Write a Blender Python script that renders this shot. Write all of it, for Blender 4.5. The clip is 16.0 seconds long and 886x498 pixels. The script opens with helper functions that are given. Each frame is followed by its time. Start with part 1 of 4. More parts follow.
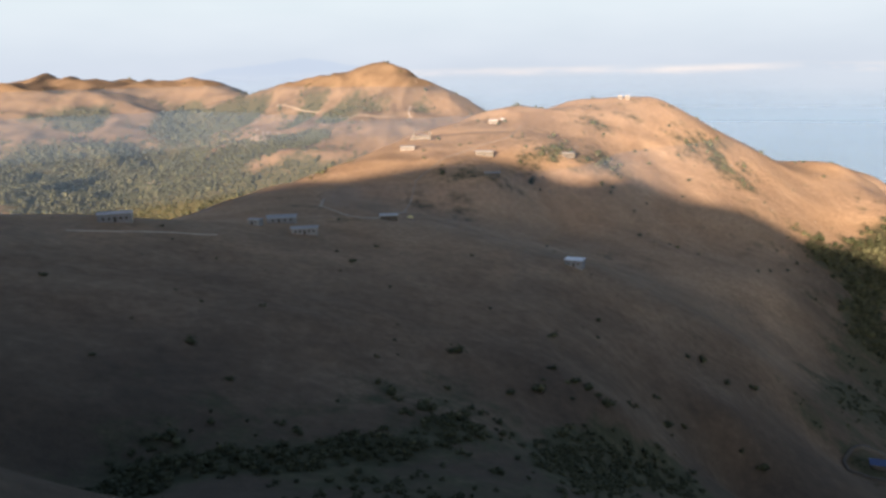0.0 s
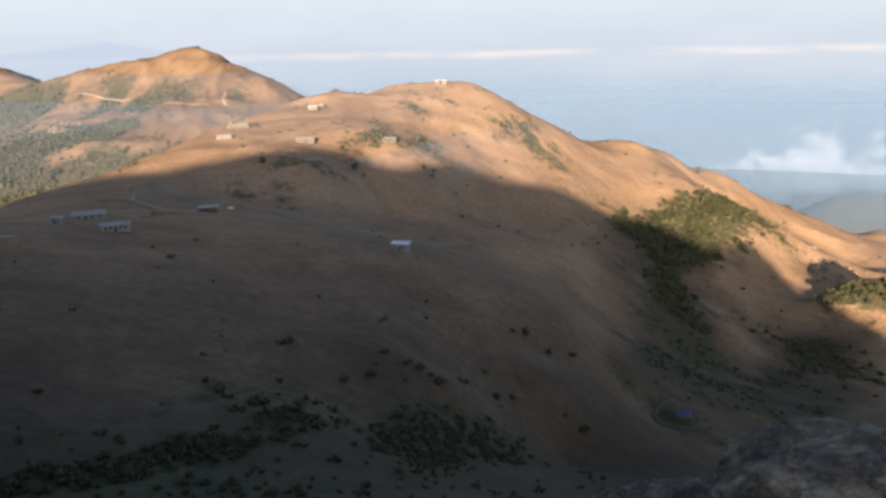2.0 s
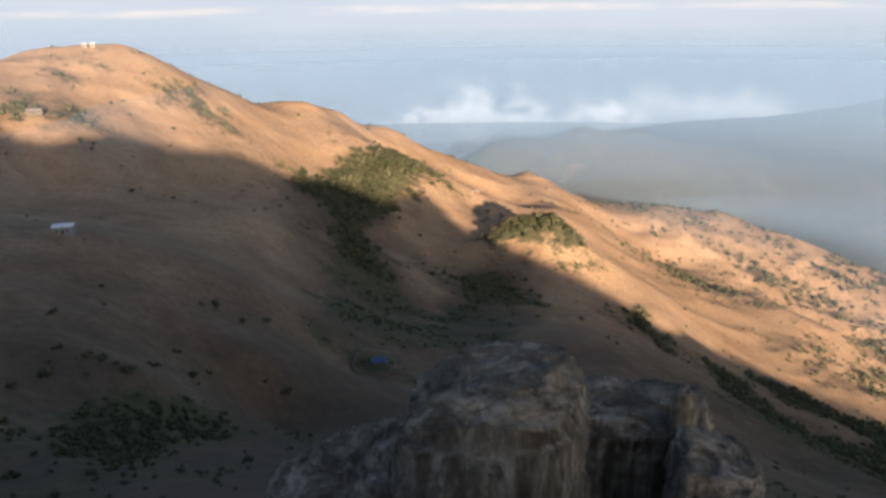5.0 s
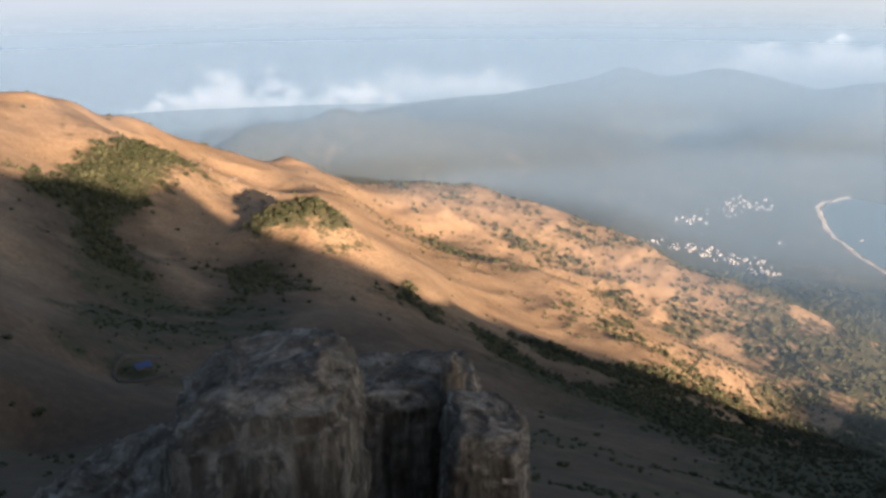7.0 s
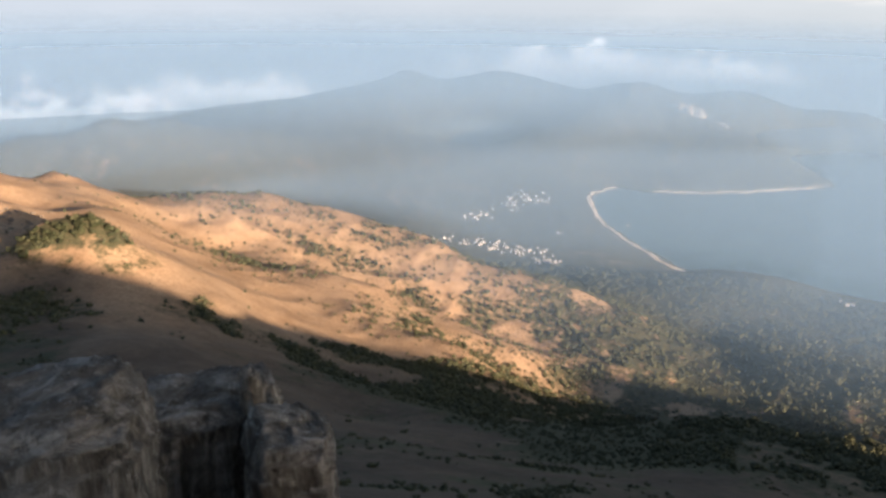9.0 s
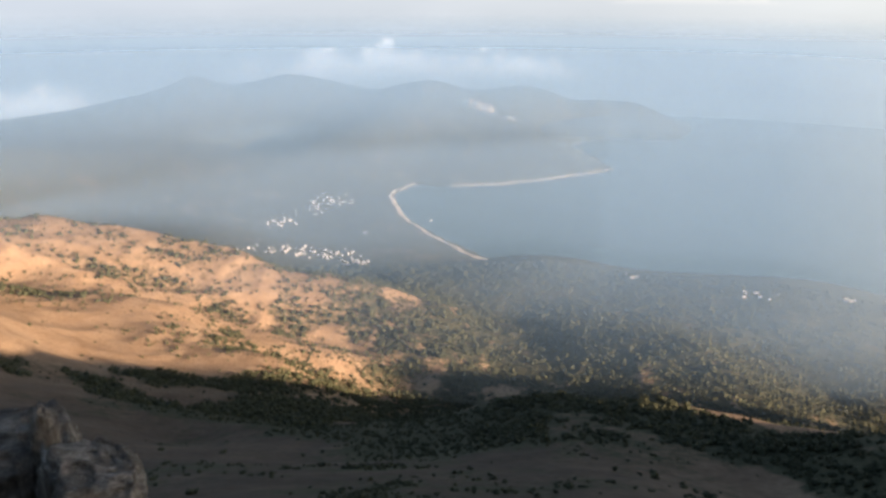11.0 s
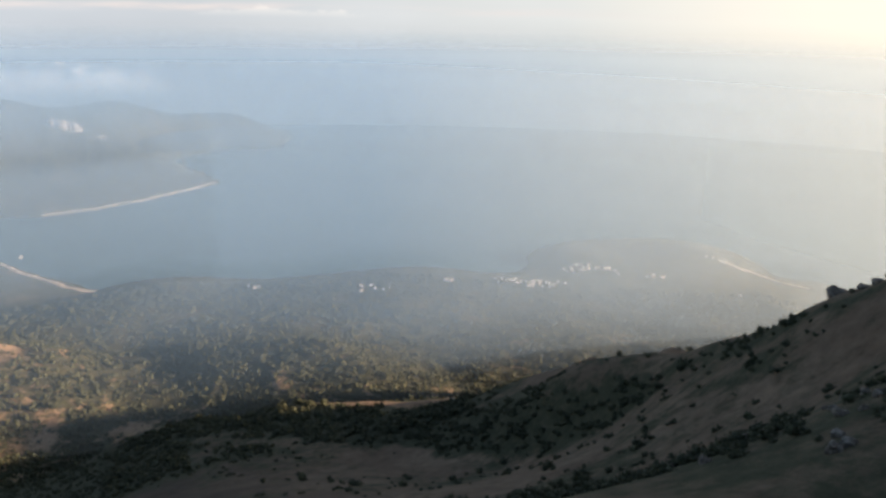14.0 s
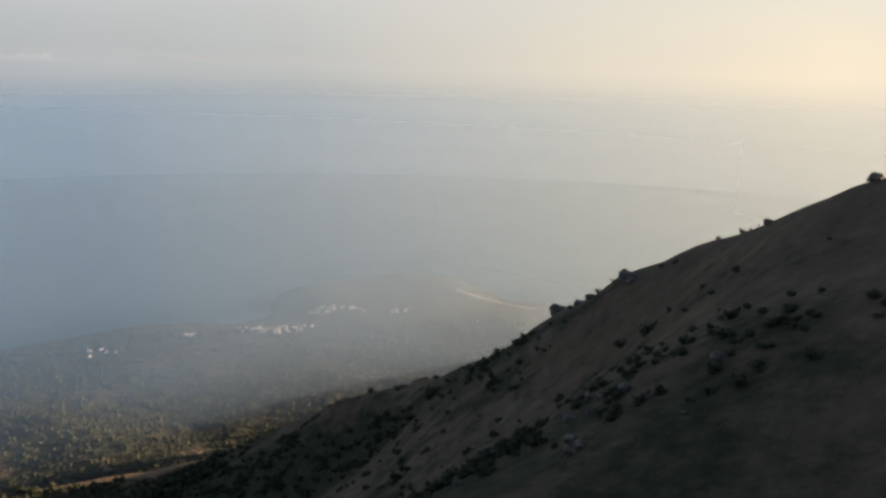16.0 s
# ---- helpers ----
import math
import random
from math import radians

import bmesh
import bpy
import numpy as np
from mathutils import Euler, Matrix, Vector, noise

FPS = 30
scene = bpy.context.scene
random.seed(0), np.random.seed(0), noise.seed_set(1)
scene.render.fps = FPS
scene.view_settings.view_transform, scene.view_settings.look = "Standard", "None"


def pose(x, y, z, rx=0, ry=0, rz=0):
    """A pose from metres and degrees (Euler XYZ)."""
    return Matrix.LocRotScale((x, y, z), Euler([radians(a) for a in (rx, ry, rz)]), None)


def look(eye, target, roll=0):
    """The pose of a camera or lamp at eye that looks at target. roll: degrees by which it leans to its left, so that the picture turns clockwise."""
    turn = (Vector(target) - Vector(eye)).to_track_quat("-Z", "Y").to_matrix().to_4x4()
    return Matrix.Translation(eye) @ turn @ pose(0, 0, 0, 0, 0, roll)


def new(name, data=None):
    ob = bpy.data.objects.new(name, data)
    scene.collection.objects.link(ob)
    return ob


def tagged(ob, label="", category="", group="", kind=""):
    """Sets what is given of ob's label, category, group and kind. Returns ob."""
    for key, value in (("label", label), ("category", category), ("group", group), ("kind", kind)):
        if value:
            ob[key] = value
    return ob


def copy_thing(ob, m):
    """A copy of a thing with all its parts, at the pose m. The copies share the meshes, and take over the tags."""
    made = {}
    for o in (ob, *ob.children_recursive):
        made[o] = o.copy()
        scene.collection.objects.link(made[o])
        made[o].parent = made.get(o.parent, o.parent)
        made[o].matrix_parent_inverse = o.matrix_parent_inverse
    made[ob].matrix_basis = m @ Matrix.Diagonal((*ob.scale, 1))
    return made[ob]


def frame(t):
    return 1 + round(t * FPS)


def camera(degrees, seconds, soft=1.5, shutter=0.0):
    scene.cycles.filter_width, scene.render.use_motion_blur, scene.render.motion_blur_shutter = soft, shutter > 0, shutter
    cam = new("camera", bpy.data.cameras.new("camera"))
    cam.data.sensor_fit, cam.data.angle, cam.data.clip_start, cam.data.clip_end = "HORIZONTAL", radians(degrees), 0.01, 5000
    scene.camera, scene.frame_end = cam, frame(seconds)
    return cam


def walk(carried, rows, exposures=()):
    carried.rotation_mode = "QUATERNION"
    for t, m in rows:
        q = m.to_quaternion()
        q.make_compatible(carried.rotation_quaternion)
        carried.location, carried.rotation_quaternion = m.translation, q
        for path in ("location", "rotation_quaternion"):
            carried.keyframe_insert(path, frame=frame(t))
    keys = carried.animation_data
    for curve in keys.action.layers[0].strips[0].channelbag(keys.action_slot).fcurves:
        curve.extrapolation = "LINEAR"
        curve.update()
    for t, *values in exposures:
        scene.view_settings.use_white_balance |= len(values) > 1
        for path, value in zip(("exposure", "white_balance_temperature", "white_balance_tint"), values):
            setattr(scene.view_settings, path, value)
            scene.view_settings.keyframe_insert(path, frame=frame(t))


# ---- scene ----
EYE_Z = 720.0
cam = camera(58.13, 16.0, soft=2.9)
# seconds, bearing, tilt and lean in degrees
TURN = [
    (0, 0.00, -13.01, -1.15),
    (0.5, 3.18, -13.14, -0.98),
    (1, 6.40, -13.09, -0.86),
    (1.5, 9.51, -13.56, -0.90),
    (2, 12.73, -14.26, -1.08),
    (2.5, 16.91, -15.02, -1.56),
    (3, 21.80, -15.29, -1.07),
    (3.5, 25.21, -15.70, -1.38),
    (3.7, 26.52, -15.89, -1.14),
    (5.8, 42.40, -18.45, -1.00),
    (6, 44.18, -18.67, -0.84),
    (6.5, 49.14, -18.69, -0.16),
    (7, 53.36, -18.79, -0.35),
    (7.5, 57.21, -18.97, -0.34),
    (8, 61.12, -18.77, -0.16),
    (8.5, 65.02, -18.68, 0.10),
    (8.7, 66.55, -18.61, 0.40),
    (10.8, 81.66, -18.16, -0.02),
    (11, 83.27, -18.24, 0.23),
    (11.5, 87.78, -18.19, 0.39),
    (12, 92.34, -17.90, 0.26),
    (12.5, 96.94, -17.53, 0.16),
    (13, 101.28, -17.12, 0.32),
    (13.5, 106.59, -17.24, 0.55),
    (14, 111.50, -17.16, 1.22),
    (14.5, 116.89, -16.57, 1.07),
    (15, 121.84, -15.61, 1.33),
    (15.5, 126.30, -14.85, 1.56),
    (16, 130.44, -13.64, 1.73),
]

# the viewer turns on the spot and holds the camera at arm's length
ARM = 0.45


def held(bearing, tilt, lean):
    b, e = radians(bearing), radians(tilt)
    eye = Vector((ARM * math.sin(b), ARM * math.cos(b), EYE_Z))
    way = Vector((math.sin(b) * math.cos(e), math.cos(b) * math.cos(e), math.sin(e)))
    return look(eye, eye + way * 100, lean)


walk(cam, [(t, held(b, e, l)) for t, b, e, l in TURN], exposures=[(0.0, 1.78), (3.5, 1.76), (6.0, 1.78), (13.0, 1.78), (14.0, 1.60), (14.5, 1.56), (15.5, 1.26), (16.0, 1.02)])

# ---- light ----
SUN_BEARING, SUN_HEIGHT = 201.0, 9.8
world = bpy.data.worlds.new("world")
scene.world = world
world.use_nodes = True
wn, wl = world.node_tree.nodes, world.node_tree.links
sky = wn.new("ShaderNodeTexSky")
sky.sky_type, sky.sun_disc = "NISHITA", False
sky.sun_elevation, sky.sun_rotation = radians(SUN_HEIGHT), radians(SUN_BEARING)
sky.altitude, sky.air_density, sky.dust_density = 700, 0.7, 3.0
wl.new(sky.outputs["Color"], wn["Background"].inputs["Color"])
wn["Background"].inputs["Strength"].default_value = 0.064

sun = new("sun", bpy.data.lights.new("sun", "SUN"))
sun.data.energy, sun.data.angle, sun.data.color = 5.2, radians(0.8), (1.0, 0.73, 0.52)
b, e = radians(SUN_BEARING), radians(SUN_HEIGHT)
SUN_WAY = Vector((math.sin(b) * math.cos(e), math.cos(b) * math.cos(e), math.sin(e)))
sun.matrix_world = look(SUN_WAY * 3000 + Vector((0, 0, 700)), (0, 0, 700))

SKY_GLOW = 0.38
HAZE_COLOUR, HAZE_SUN_GLOW = (0.258, 0.43, 0.69), (0.64, 0.78, 0.86)

# ---- materials ----
class Nodes:
    """A short way to write node trees."""
    def __init__(self, name):
        self.mat = bpy.data.materials.new(name)
        self.mat.use_nodes = True
        self.n, self.l = self.mat.node_tree.nodes, self.mat.node_tree.links
        self.n.clear()
        self.out = self.n.new("ShaderNodeOutputMaterial")

    def add(self, kind, **inputs):
        node = self.n.new("ShaderNode" + kind)
        for key, value in inputs.items():
            self.set(node, key, value)
        return node

    def set(self, node, key, value):
        sock = node.inputs[int(key[1:])] if key[0] == "i" and key[1:].isdigit() else node.inputs[key.replace("_", " ")]
        if hasattr(value, "is_output"):
            self.l.new(value, sock)
        else:
            sock.default_value = value

    def math(self, op, a, b=0.0):
        node = self.add("Math", i0=a, i1=b)
        node.operation = op
        return node.outputs[0]

    def noise(self, scale, detail=4.0, rough=0.55, vector=None, distortion=0.0):
        node = self.add("TexNoise", Scale=scale, Detail=detail, Roughness=rough, Distortion=distortion)
        if vector is not None:
            self.l.new(vector, node.inputs["Vector"])
        return node.outputs["Fac"]

    def ramp(self, fac, *stops):
        node = self.add("ValToRGB", Fac=fac)
        el = node.color_ramp.elements
        while len(el) < len(stops):
            el.new(0.5)
        for e, (at, col) in zip(el, stops):
            e.position, e.color = at, (*col, 1.0) if len(col) == 3 else col
        return node.outputs["Color"]

    def band(self, value, a, b):
        node = self.add("MapRange", Value=value, From_Min=a, From_Max=b)
        return node.outputs["Result"]

    def mix(self, fac, a, b):
        node = self.n.new("ShaderNodeMix")
        node.data_type = "RGBA"
        for sock, value in ((node.inputs[0], fac), (node.inputs[6], a), (node.inputs[7], b)):
            if hasattr(value, "is_output"):
                self.l.new(value, sock)
            else:
                sock.default_value = (*value, 1.0) if isinstance(value, tuple) and len(value) == 3 else value
        return node.outputs[2]

    def position(self):
        return self.add("NewGeometry").outputs["Position"]

    def surface(self, colour, rough=0.8, bump=None, height=0.1, strength=0.6, metal=0.0, spec=0.3):
        p = self.add("BsdfPrincipled")
        self.set(p, "Base Color", colour if hasattr(colour, "is_output") else (*colour, 1.0))
        self.set(p, "Roughness", rough)
        self.set(p, "Metallic", metal)
        self.set(p, "Specular IOR Level", spec)
        if bump is not None:
            bn = self.add("Bump", Height=bump, Distance=height, Strength=strength)
            self.l.new(bn.outputs[0], p.inputs["Normal"])
        self.l.new(p.outputs[0], self.out.inputs["Surface"])
        return self.mat


def ground_material():
    m = Nodes("hill_ground")
    pos = m.position()
    big, mid, fine = m.noise(0.006, 5, 0.6, pos), m.noise(0.035, 6, 0.65, pos), m.noise(0.3, 5, 0.7, pos)
    grass = m.ramp(m.math("ADD", m.math("MULTIPLY", mid, 0.6), m.math("MULTIPLY", big, 0.4)),
                   (0.36, (0.28, 0.19, 0.122)), (0.5, (0.345, 0.24, 0.158)), (0.64, (0.39, 0.28, 0.188)))
    v = m.add("VectorMath", i0=pos, i1=(1.0, 1.0, 0.25))
    v.operation = "MULTIPLY"
    worn = m.noise(0.016, 5, 0.6, v.outputs[0], 1.2)
    grass = m.mix(m.math("MULTIPLY", m.band(worn, 0.50, 0.66), 0.4), grass, (0.20, 0.125, 0.075))
    tuft = m.ramp(fine, (0.35, (0.70, 0.68, 0.62)), (0.65, (1.12, 1.1, 1.05)))
    mul = m.n.new("ShaderNodeMix")
    mul.data_type, mul.blend_type = "RGBA", "MULTIPLY"
    mul.inputs[0].default_value = 0.85
    m.l.new(grass, mul.inputs[6]), m.l.new(tuft, mul.inputs[7])
    grass = mul.outputs[2]
    # darker ground: shade painted in round the viewpoint, brown heath on the massif
    shade_heath = m.add("Attribute")
    shade_heath.attribute_name = "shade_heath"
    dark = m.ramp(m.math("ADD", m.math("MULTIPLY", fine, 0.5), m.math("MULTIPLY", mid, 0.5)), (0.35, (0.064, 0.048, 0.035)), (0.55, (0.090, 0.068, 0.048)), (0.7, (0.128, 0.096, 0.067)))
    ragged_shade_heath = m.math("ADD", shade_heath.outputs["Fac"], m.math("MULTIPLY", m.math("SUBTRACT", m.noise(0.03, 6, 0.7, pos), 0.5), 0.7))
    grass = m.mix(m.math("MULTIPLY", m.band(ragged_shade_heath, 0.0, 1.0), m.band(shade_heath.outputs["Fac"], 0.0, 0.25)), grass, dark)
    scrub = m.ramp(fine, (0.3, (0.042, 0.045, 0.024)), (0.55, (0.076, 0.072, 0.041)), (0.75, (0.12, 0.102, 0.062)))
    cover = m.add("Attribute")
    cover.attribute_name = "scrub"
    edge = m.math("ADD", cover.outputs["Fac"], m.math("MULTIPLY", m.math("SUBTRACT", m.noise(0.10, 6, 0.75, pos), 0.5), 1.9))
    fac = m.band(edge, 0.34, 0.70)
    return m.surface(m.mix(fac, grass, scrub), 0.95, m.noise(0.5, 6, 0.7, pos), 0.7, 0.6, spec=0.1)


def sea_material():
    m = Nodes("sea")
    pos = m.position()
    c = m.ramp(m.noise(0.002, 3, 0.5, pos), (0.3, (0.05, 0.10, 0.13)), (0.7, (0.065, 0.12, 0.15)))
    return m.surface(c, 0.35, m.noise(0.02, 6, 0.6, pos), 1.0, 0.3, spec=0.5)


def backdrop_material():
    """Sky, far sea and clouds, their haze painted into the glow, by bearing and height."""
    m = Nodes("far_sky")
    sep = m.add("SeparateXYZ", Vector=m.position())
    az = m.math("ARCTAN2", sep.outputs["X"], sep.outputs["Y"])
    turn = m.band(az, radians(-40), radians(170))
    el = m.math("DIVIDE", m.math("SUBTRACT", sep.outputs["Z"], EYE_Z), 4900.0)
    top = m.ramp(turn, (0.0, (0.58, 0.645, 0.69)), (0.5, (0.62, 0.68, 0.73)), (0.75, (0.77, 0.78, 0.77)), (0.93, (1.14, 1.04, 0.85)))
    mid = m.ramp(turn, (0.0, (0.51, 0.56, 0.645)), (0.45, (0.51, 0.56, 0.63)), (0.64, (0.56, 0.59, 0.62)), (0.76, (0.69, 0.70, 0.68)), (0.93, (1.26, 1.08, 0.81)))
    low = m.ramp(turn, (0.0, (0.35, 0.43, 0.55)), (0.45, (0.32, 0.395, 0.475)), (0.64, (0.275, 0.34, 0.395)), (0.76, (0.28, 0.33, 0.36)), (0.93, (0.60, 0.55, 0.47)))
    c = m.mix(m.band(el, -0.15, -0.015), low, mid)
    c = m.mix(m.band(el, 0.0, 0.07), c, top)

    def field(ka, ke, seed, detail=6, rough=0.6):
        v = m.add("CombineXYZ", X=m.math("MULTIPLY", az, ka), Y=m.math("MULTIPLY", el, ke), Z=seed)
        return m.noise(1.0, detail, rough, v.outputs[0])

    def bank(bearing, half, base, high, seed, strength, colour, c):
        """A bank of heaped cloud that melts into the haze below."""
        u = m.math("DIVIDE", m.math("SUBTRACT", az, radians(bearing)), radians(half))
        env = m.math("MAXIMUM", m.math("SUBTRACT", 1.0, m.math("MULTIPLY", u, u)), 0.0)
        lift = m.math("MULTIPLY", m.math("MULTIPLY", env, m.band(field(17, 3, seed, 2, 0.5), 0.25, 0.72)), 1.25 * high)
        v = m.add("CombineXYZ", X=m.math("MULTIPLY", az, 42), Y=m.math("MULTIPLY", el, 60), Z=seed)
        cell = m.add("TexVoronoi", Vector=v.outputs[0], Scale=1.0, Detail=2.0, Roughness=0.6)
        puff = m.math("MULTIPLY", m.math("SUBTRACT", 0.45, cell.outputs["Distance"]), 0.7 * high)
        puff = m.math("ADD", puff, m.math("MULTIPLY", m.math("SUBTRACT", field(95, 120, seed + 3, 5, 0.65), 0.5), 0.7 * high))
        over = m.math("SUBTRACT", m.math("ADD", m.math("ADD", lift, puff), base), el)
        fac = m.math("MULTIPLY", m.band(over, 0.0, high * 0.45), m.band(el, base - high * 1.0, base + high * 0.8))
        fac = m.math("MULTIPLY", fac, m.math("MULTIPLY", m.band(env, 0.0, 0.35), strength))
        return m.mix(fac, c, colour)

    # a long level bank of cloud low over the horizon
    thin = m.math("SUBTRACT", 1.0, m.math("ABSOLUTE", m.math("DIVIDE", m.math("ADD", el, m.math("ADD", 0.010, m.math("MULTIPLY", m.math("SUBTRACT", field(9, 0, 4.0, 3), 0.5), 0.010))), 0.0065)))
    streak = m.math("MULTIPLY", m.band(field(6, 50, 2.0, 4, 0.6), 0.40, 0.62), m.math("MULTIPLY", m.band(thin, 0.0, 0.8), m.band(az, radians(-16), radians(8))))
    c = m.mix(m.math("MULTIPLY", streak, m.band(az, radians(135), radians(95))), c, (0.76, 0.69, 0.66))
    veil = m.math("MULTIPLY", m.band(field(4, 14, 7.0, 3, 0.5), 0.40, 0.75), 0.16)
    c = m.mix(veil, c, (0.86, 0.87, 0.90))
    c = bank(41, 10.5, -0.122, 0.060, 11.0, 1.0, (2.9, 2.6, 2.42), c)
    c = bank(53, 8.0, -0.113, 0.036, 15.0, 0.95, (2.9, 2.6, 2.4), c)
    c = bank(81, 13, -0.080, 0.030, 21.0, 0.9, (2.9, 2.6, 2.4), c)
    c = bank(-13.2, 3.2, -0.034, 0.016, 25.0, 1.0, (1.0, 0.90, 0.84), c)
    c = bank(100, 6, -0.012, 0.008, 31.0, 0.5, (1.0, 0.93, 0.86), c)
    # a far island, haze painted in, only a shade darker than the air
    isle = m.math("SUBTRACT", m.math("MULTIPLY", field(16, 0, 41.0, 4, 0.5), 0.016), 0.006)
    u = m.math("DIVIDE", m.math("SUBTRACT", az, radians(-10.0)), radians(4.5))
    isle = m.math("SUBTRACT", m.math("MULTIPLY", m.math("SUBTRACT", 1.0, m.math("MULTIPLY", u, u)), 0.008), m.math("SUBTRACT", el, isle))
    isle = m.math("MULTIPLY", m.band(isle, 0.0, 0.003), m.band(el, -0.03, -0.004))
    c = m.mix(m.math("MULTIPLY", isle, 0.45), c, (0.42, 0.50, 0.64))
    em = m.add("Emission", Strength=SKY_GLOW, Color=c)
    m.l.new(em.outputs[0], m.out.inputs["Surface"])
    return m.mat


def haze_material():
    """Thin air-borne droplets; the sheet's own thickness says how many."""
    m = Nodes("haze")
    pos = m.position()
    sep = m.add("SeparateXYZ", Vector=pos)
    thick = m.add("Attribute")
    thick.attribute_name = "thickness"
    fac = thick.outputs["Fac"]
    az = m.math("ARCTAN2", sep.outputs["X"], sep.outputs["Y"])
    # the sun's glow is painted in: haze colour brightens towards its bearing
    c = m.mix(m.band(az, radians(106), radians(160)), HAZE_COLOUR, HAZE_SUN_GLOW)
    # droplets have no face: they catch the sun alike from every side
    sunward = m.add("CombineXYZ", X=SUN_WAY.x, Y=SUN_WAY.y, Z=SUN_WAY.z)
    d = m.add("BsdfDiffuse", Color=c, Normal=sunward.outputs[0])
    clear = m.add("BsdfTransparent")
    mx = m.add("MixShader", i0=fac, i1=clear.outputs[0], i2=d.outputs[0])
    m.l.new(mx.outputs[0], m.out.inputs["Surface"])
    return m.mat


def rock_material(name, dark, mid, pale, lichen=0.0):
    """Bedded on top, streaked down the sides, cracked and stained."""
    m = Nodes(name)
    g = m.add("NewGeometry")
    pos = g.outputs["Position"]

    def squash(x, z):
        v = m.add("VectorMath", i0=pos, i1=(x, x, z))
        v.operation = "MULTIPLY"
        return v.outputs[0]

    flat = m.band(m.math("ABSOLUTE", m.add("SeparateXYZ", Vector=g.outputs["Normal"]).outputs["Z"]), 0.30, 0.65)
    bed, run = m.noise(0.5, 8, 0.68, squash(1.0, 3.4), 0.6), m.noise(1.1, 8, 0.68, squash(1.6, 0.22), 0.5)
    mixed = m.add("Mix", i0=flat)
    m.l.new(run, mixed.inputs[2]), m.l.new(bed, mixed.inputs[3])
    a, b = mixed.outputs[0], m.noise(3.0, 8, 0.72, pos)
    c = m.ramp(a, (0.34, dark), (0.5, mid), (0.64, pale))
    grain = m.ramp(b, (0.3, (0.76, 0.75, 0.74)), (0.7, (1.14, 1.14, 1.12)))
    mul = m.n.new("ShaderNodeMix")
    mul.data_type, mul.blend_type = "RGBA", "MULTIPLY"
    mul.inputs[0].default_value = 0.9
    m.l.new(c, mul.inputs[6]), m.l.new(grain, mul.inputs[7])
    c = mul.outputs[2]
    stain = m.band(m.noise(0.9, 6, 0.7, squash(1.0, 0.4)), 0.5, 0.72)
    c = m.mix(m.math("MULTIPLY", stain, 0.25), c, tuple(x * 0.5 for x in dark))
    seam = m.math("ABSOLUTE", m.math("SUBTRACT", m.noise(0.55, 5, 0.6, squash(1.0, 0.55), 1.5), 0.5))
    split = m.band(seam, 0.0, 0.012)
    c = m.mix(m.math("MULTIPLY", m.math("SUBTRACT", 1.0, split), 0.3), c, tuple(x * 0.4 for x in dark))
    if lichen:
        c = m.mix(m.math("MULTIPLY", m.band(m.noise(5.0, 4, 0.6, pos), 0.58, 0.66), m.math("MULTIPLY", flat, lichen)), c, (0.50, 0.48, 0.44))
    relief = m.math("ADD", m.math("ADD", b, m.math("MULTIPLY", a, 2.2)), split)
    return m.surface(c, 0.88, relief, 0.2, 1.0, spec=0.25)


def plain_material(name, dark, light, scale=1.0, rough=0.85, bump=0.05, metal=0.0):
    m = Nodes(name)
    pos = m.position()
    n = m.noise(scale, 6, 0.65, pos)
    info = m.add("ObjectInfo")
    n = m.math("ADD", m.math("MULTIPLY", n, 0.75), m.math("MULTIPLY", info.outputs["Random"], 0.25))
    return m.surface(m.ramp(n, (0.3, dark), (0.7, light)), rough, m.noise(scale * 4, 5, 0.7, pos), bump, 0.6, metal)


def leaf_material(name, dark, light):
    m = Nodes(name)
    g = m.add("NewGeometry")
    n = m.math("ADD", m.math("MULTIPLY", g.outputs["Random Per Island"], 0.5), m.math("MULTIPLY", m.noise(0.08, 4, 0.6, g.outputs["Position"]), 0.6))
    p = m.add("BsdfPrincipled", Roughness=0.75)
    m.set(p, "Specular IOR Level", 0.2)
    m.l.new(m.ramp(n, (0.25, dark), (0.85, light)), p.inputs["Base Color"])
    m.l.new(p.outputs[0], m.out.inputs["Surface"])
    return m.mat


ROCK = rock_material("weathered_rock", (0.085, 0.070, 0.054), (0.185, 0.157, 0.123), (0.40, 0.36, 0.305), 0.3)
CLIFF = rock_material("bare_cliff", (0.32, 0.28, 0.24), (0.46, 0.41, 0.36), (0.58, 0.53, 0.47))
PALE_ROCK = rock_material("pale_rock", (0.13, 0.10, 0.075), (0.20, 0.16, 0.125), (0.28, 0.23, 0.18))
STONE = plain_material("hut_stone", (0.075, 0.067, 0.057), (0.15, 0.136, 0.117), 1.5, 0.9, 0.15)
WHITEWASH = plain_material("whitewash", (0.15, 0.138, 0.12), (0.24, 0.222, 0.195), 0.8)
# hut stone again, made paler to lift the walls of shaded huts
SHADE_STONE = plain_material("shaded_hut_stone", (0.14, 0.146, 0.152), (0.25, 0.257, 0.263), 0.8)
SHEET = plain_material("roof_sheet", (0.20, 0.22, 0.24), (0.34, 0.36, 0.38), 1.0, 0.6)
PALE_SHEET = plain_material("pale_roof_sheet", (0.55, 0.57, 0.60), (0.75, 0.77, 0.80), 1.2, 0.5)
# door timber; in windows a dark panel paints the shade of the recess
DARK_GAP = plain_material("dark_door_and_recess", (0.03, 0.028, 0.025), (0.07, 0.06, 0.05), 2.0)
HOUSE = plain_material("house_wall", (0.34, 0.325, 0.30), (0.62, 0.595, 0.56), 0.05)
TILE = plain_material("house_roof", (0.34, 0.31, 0.29), (0.62, 0.58, 0.54), 0.2)
SAND = plain_material("sand", (0.50, 0.42, 0.33), (0.68, 0.58, 0.46), 0.05)
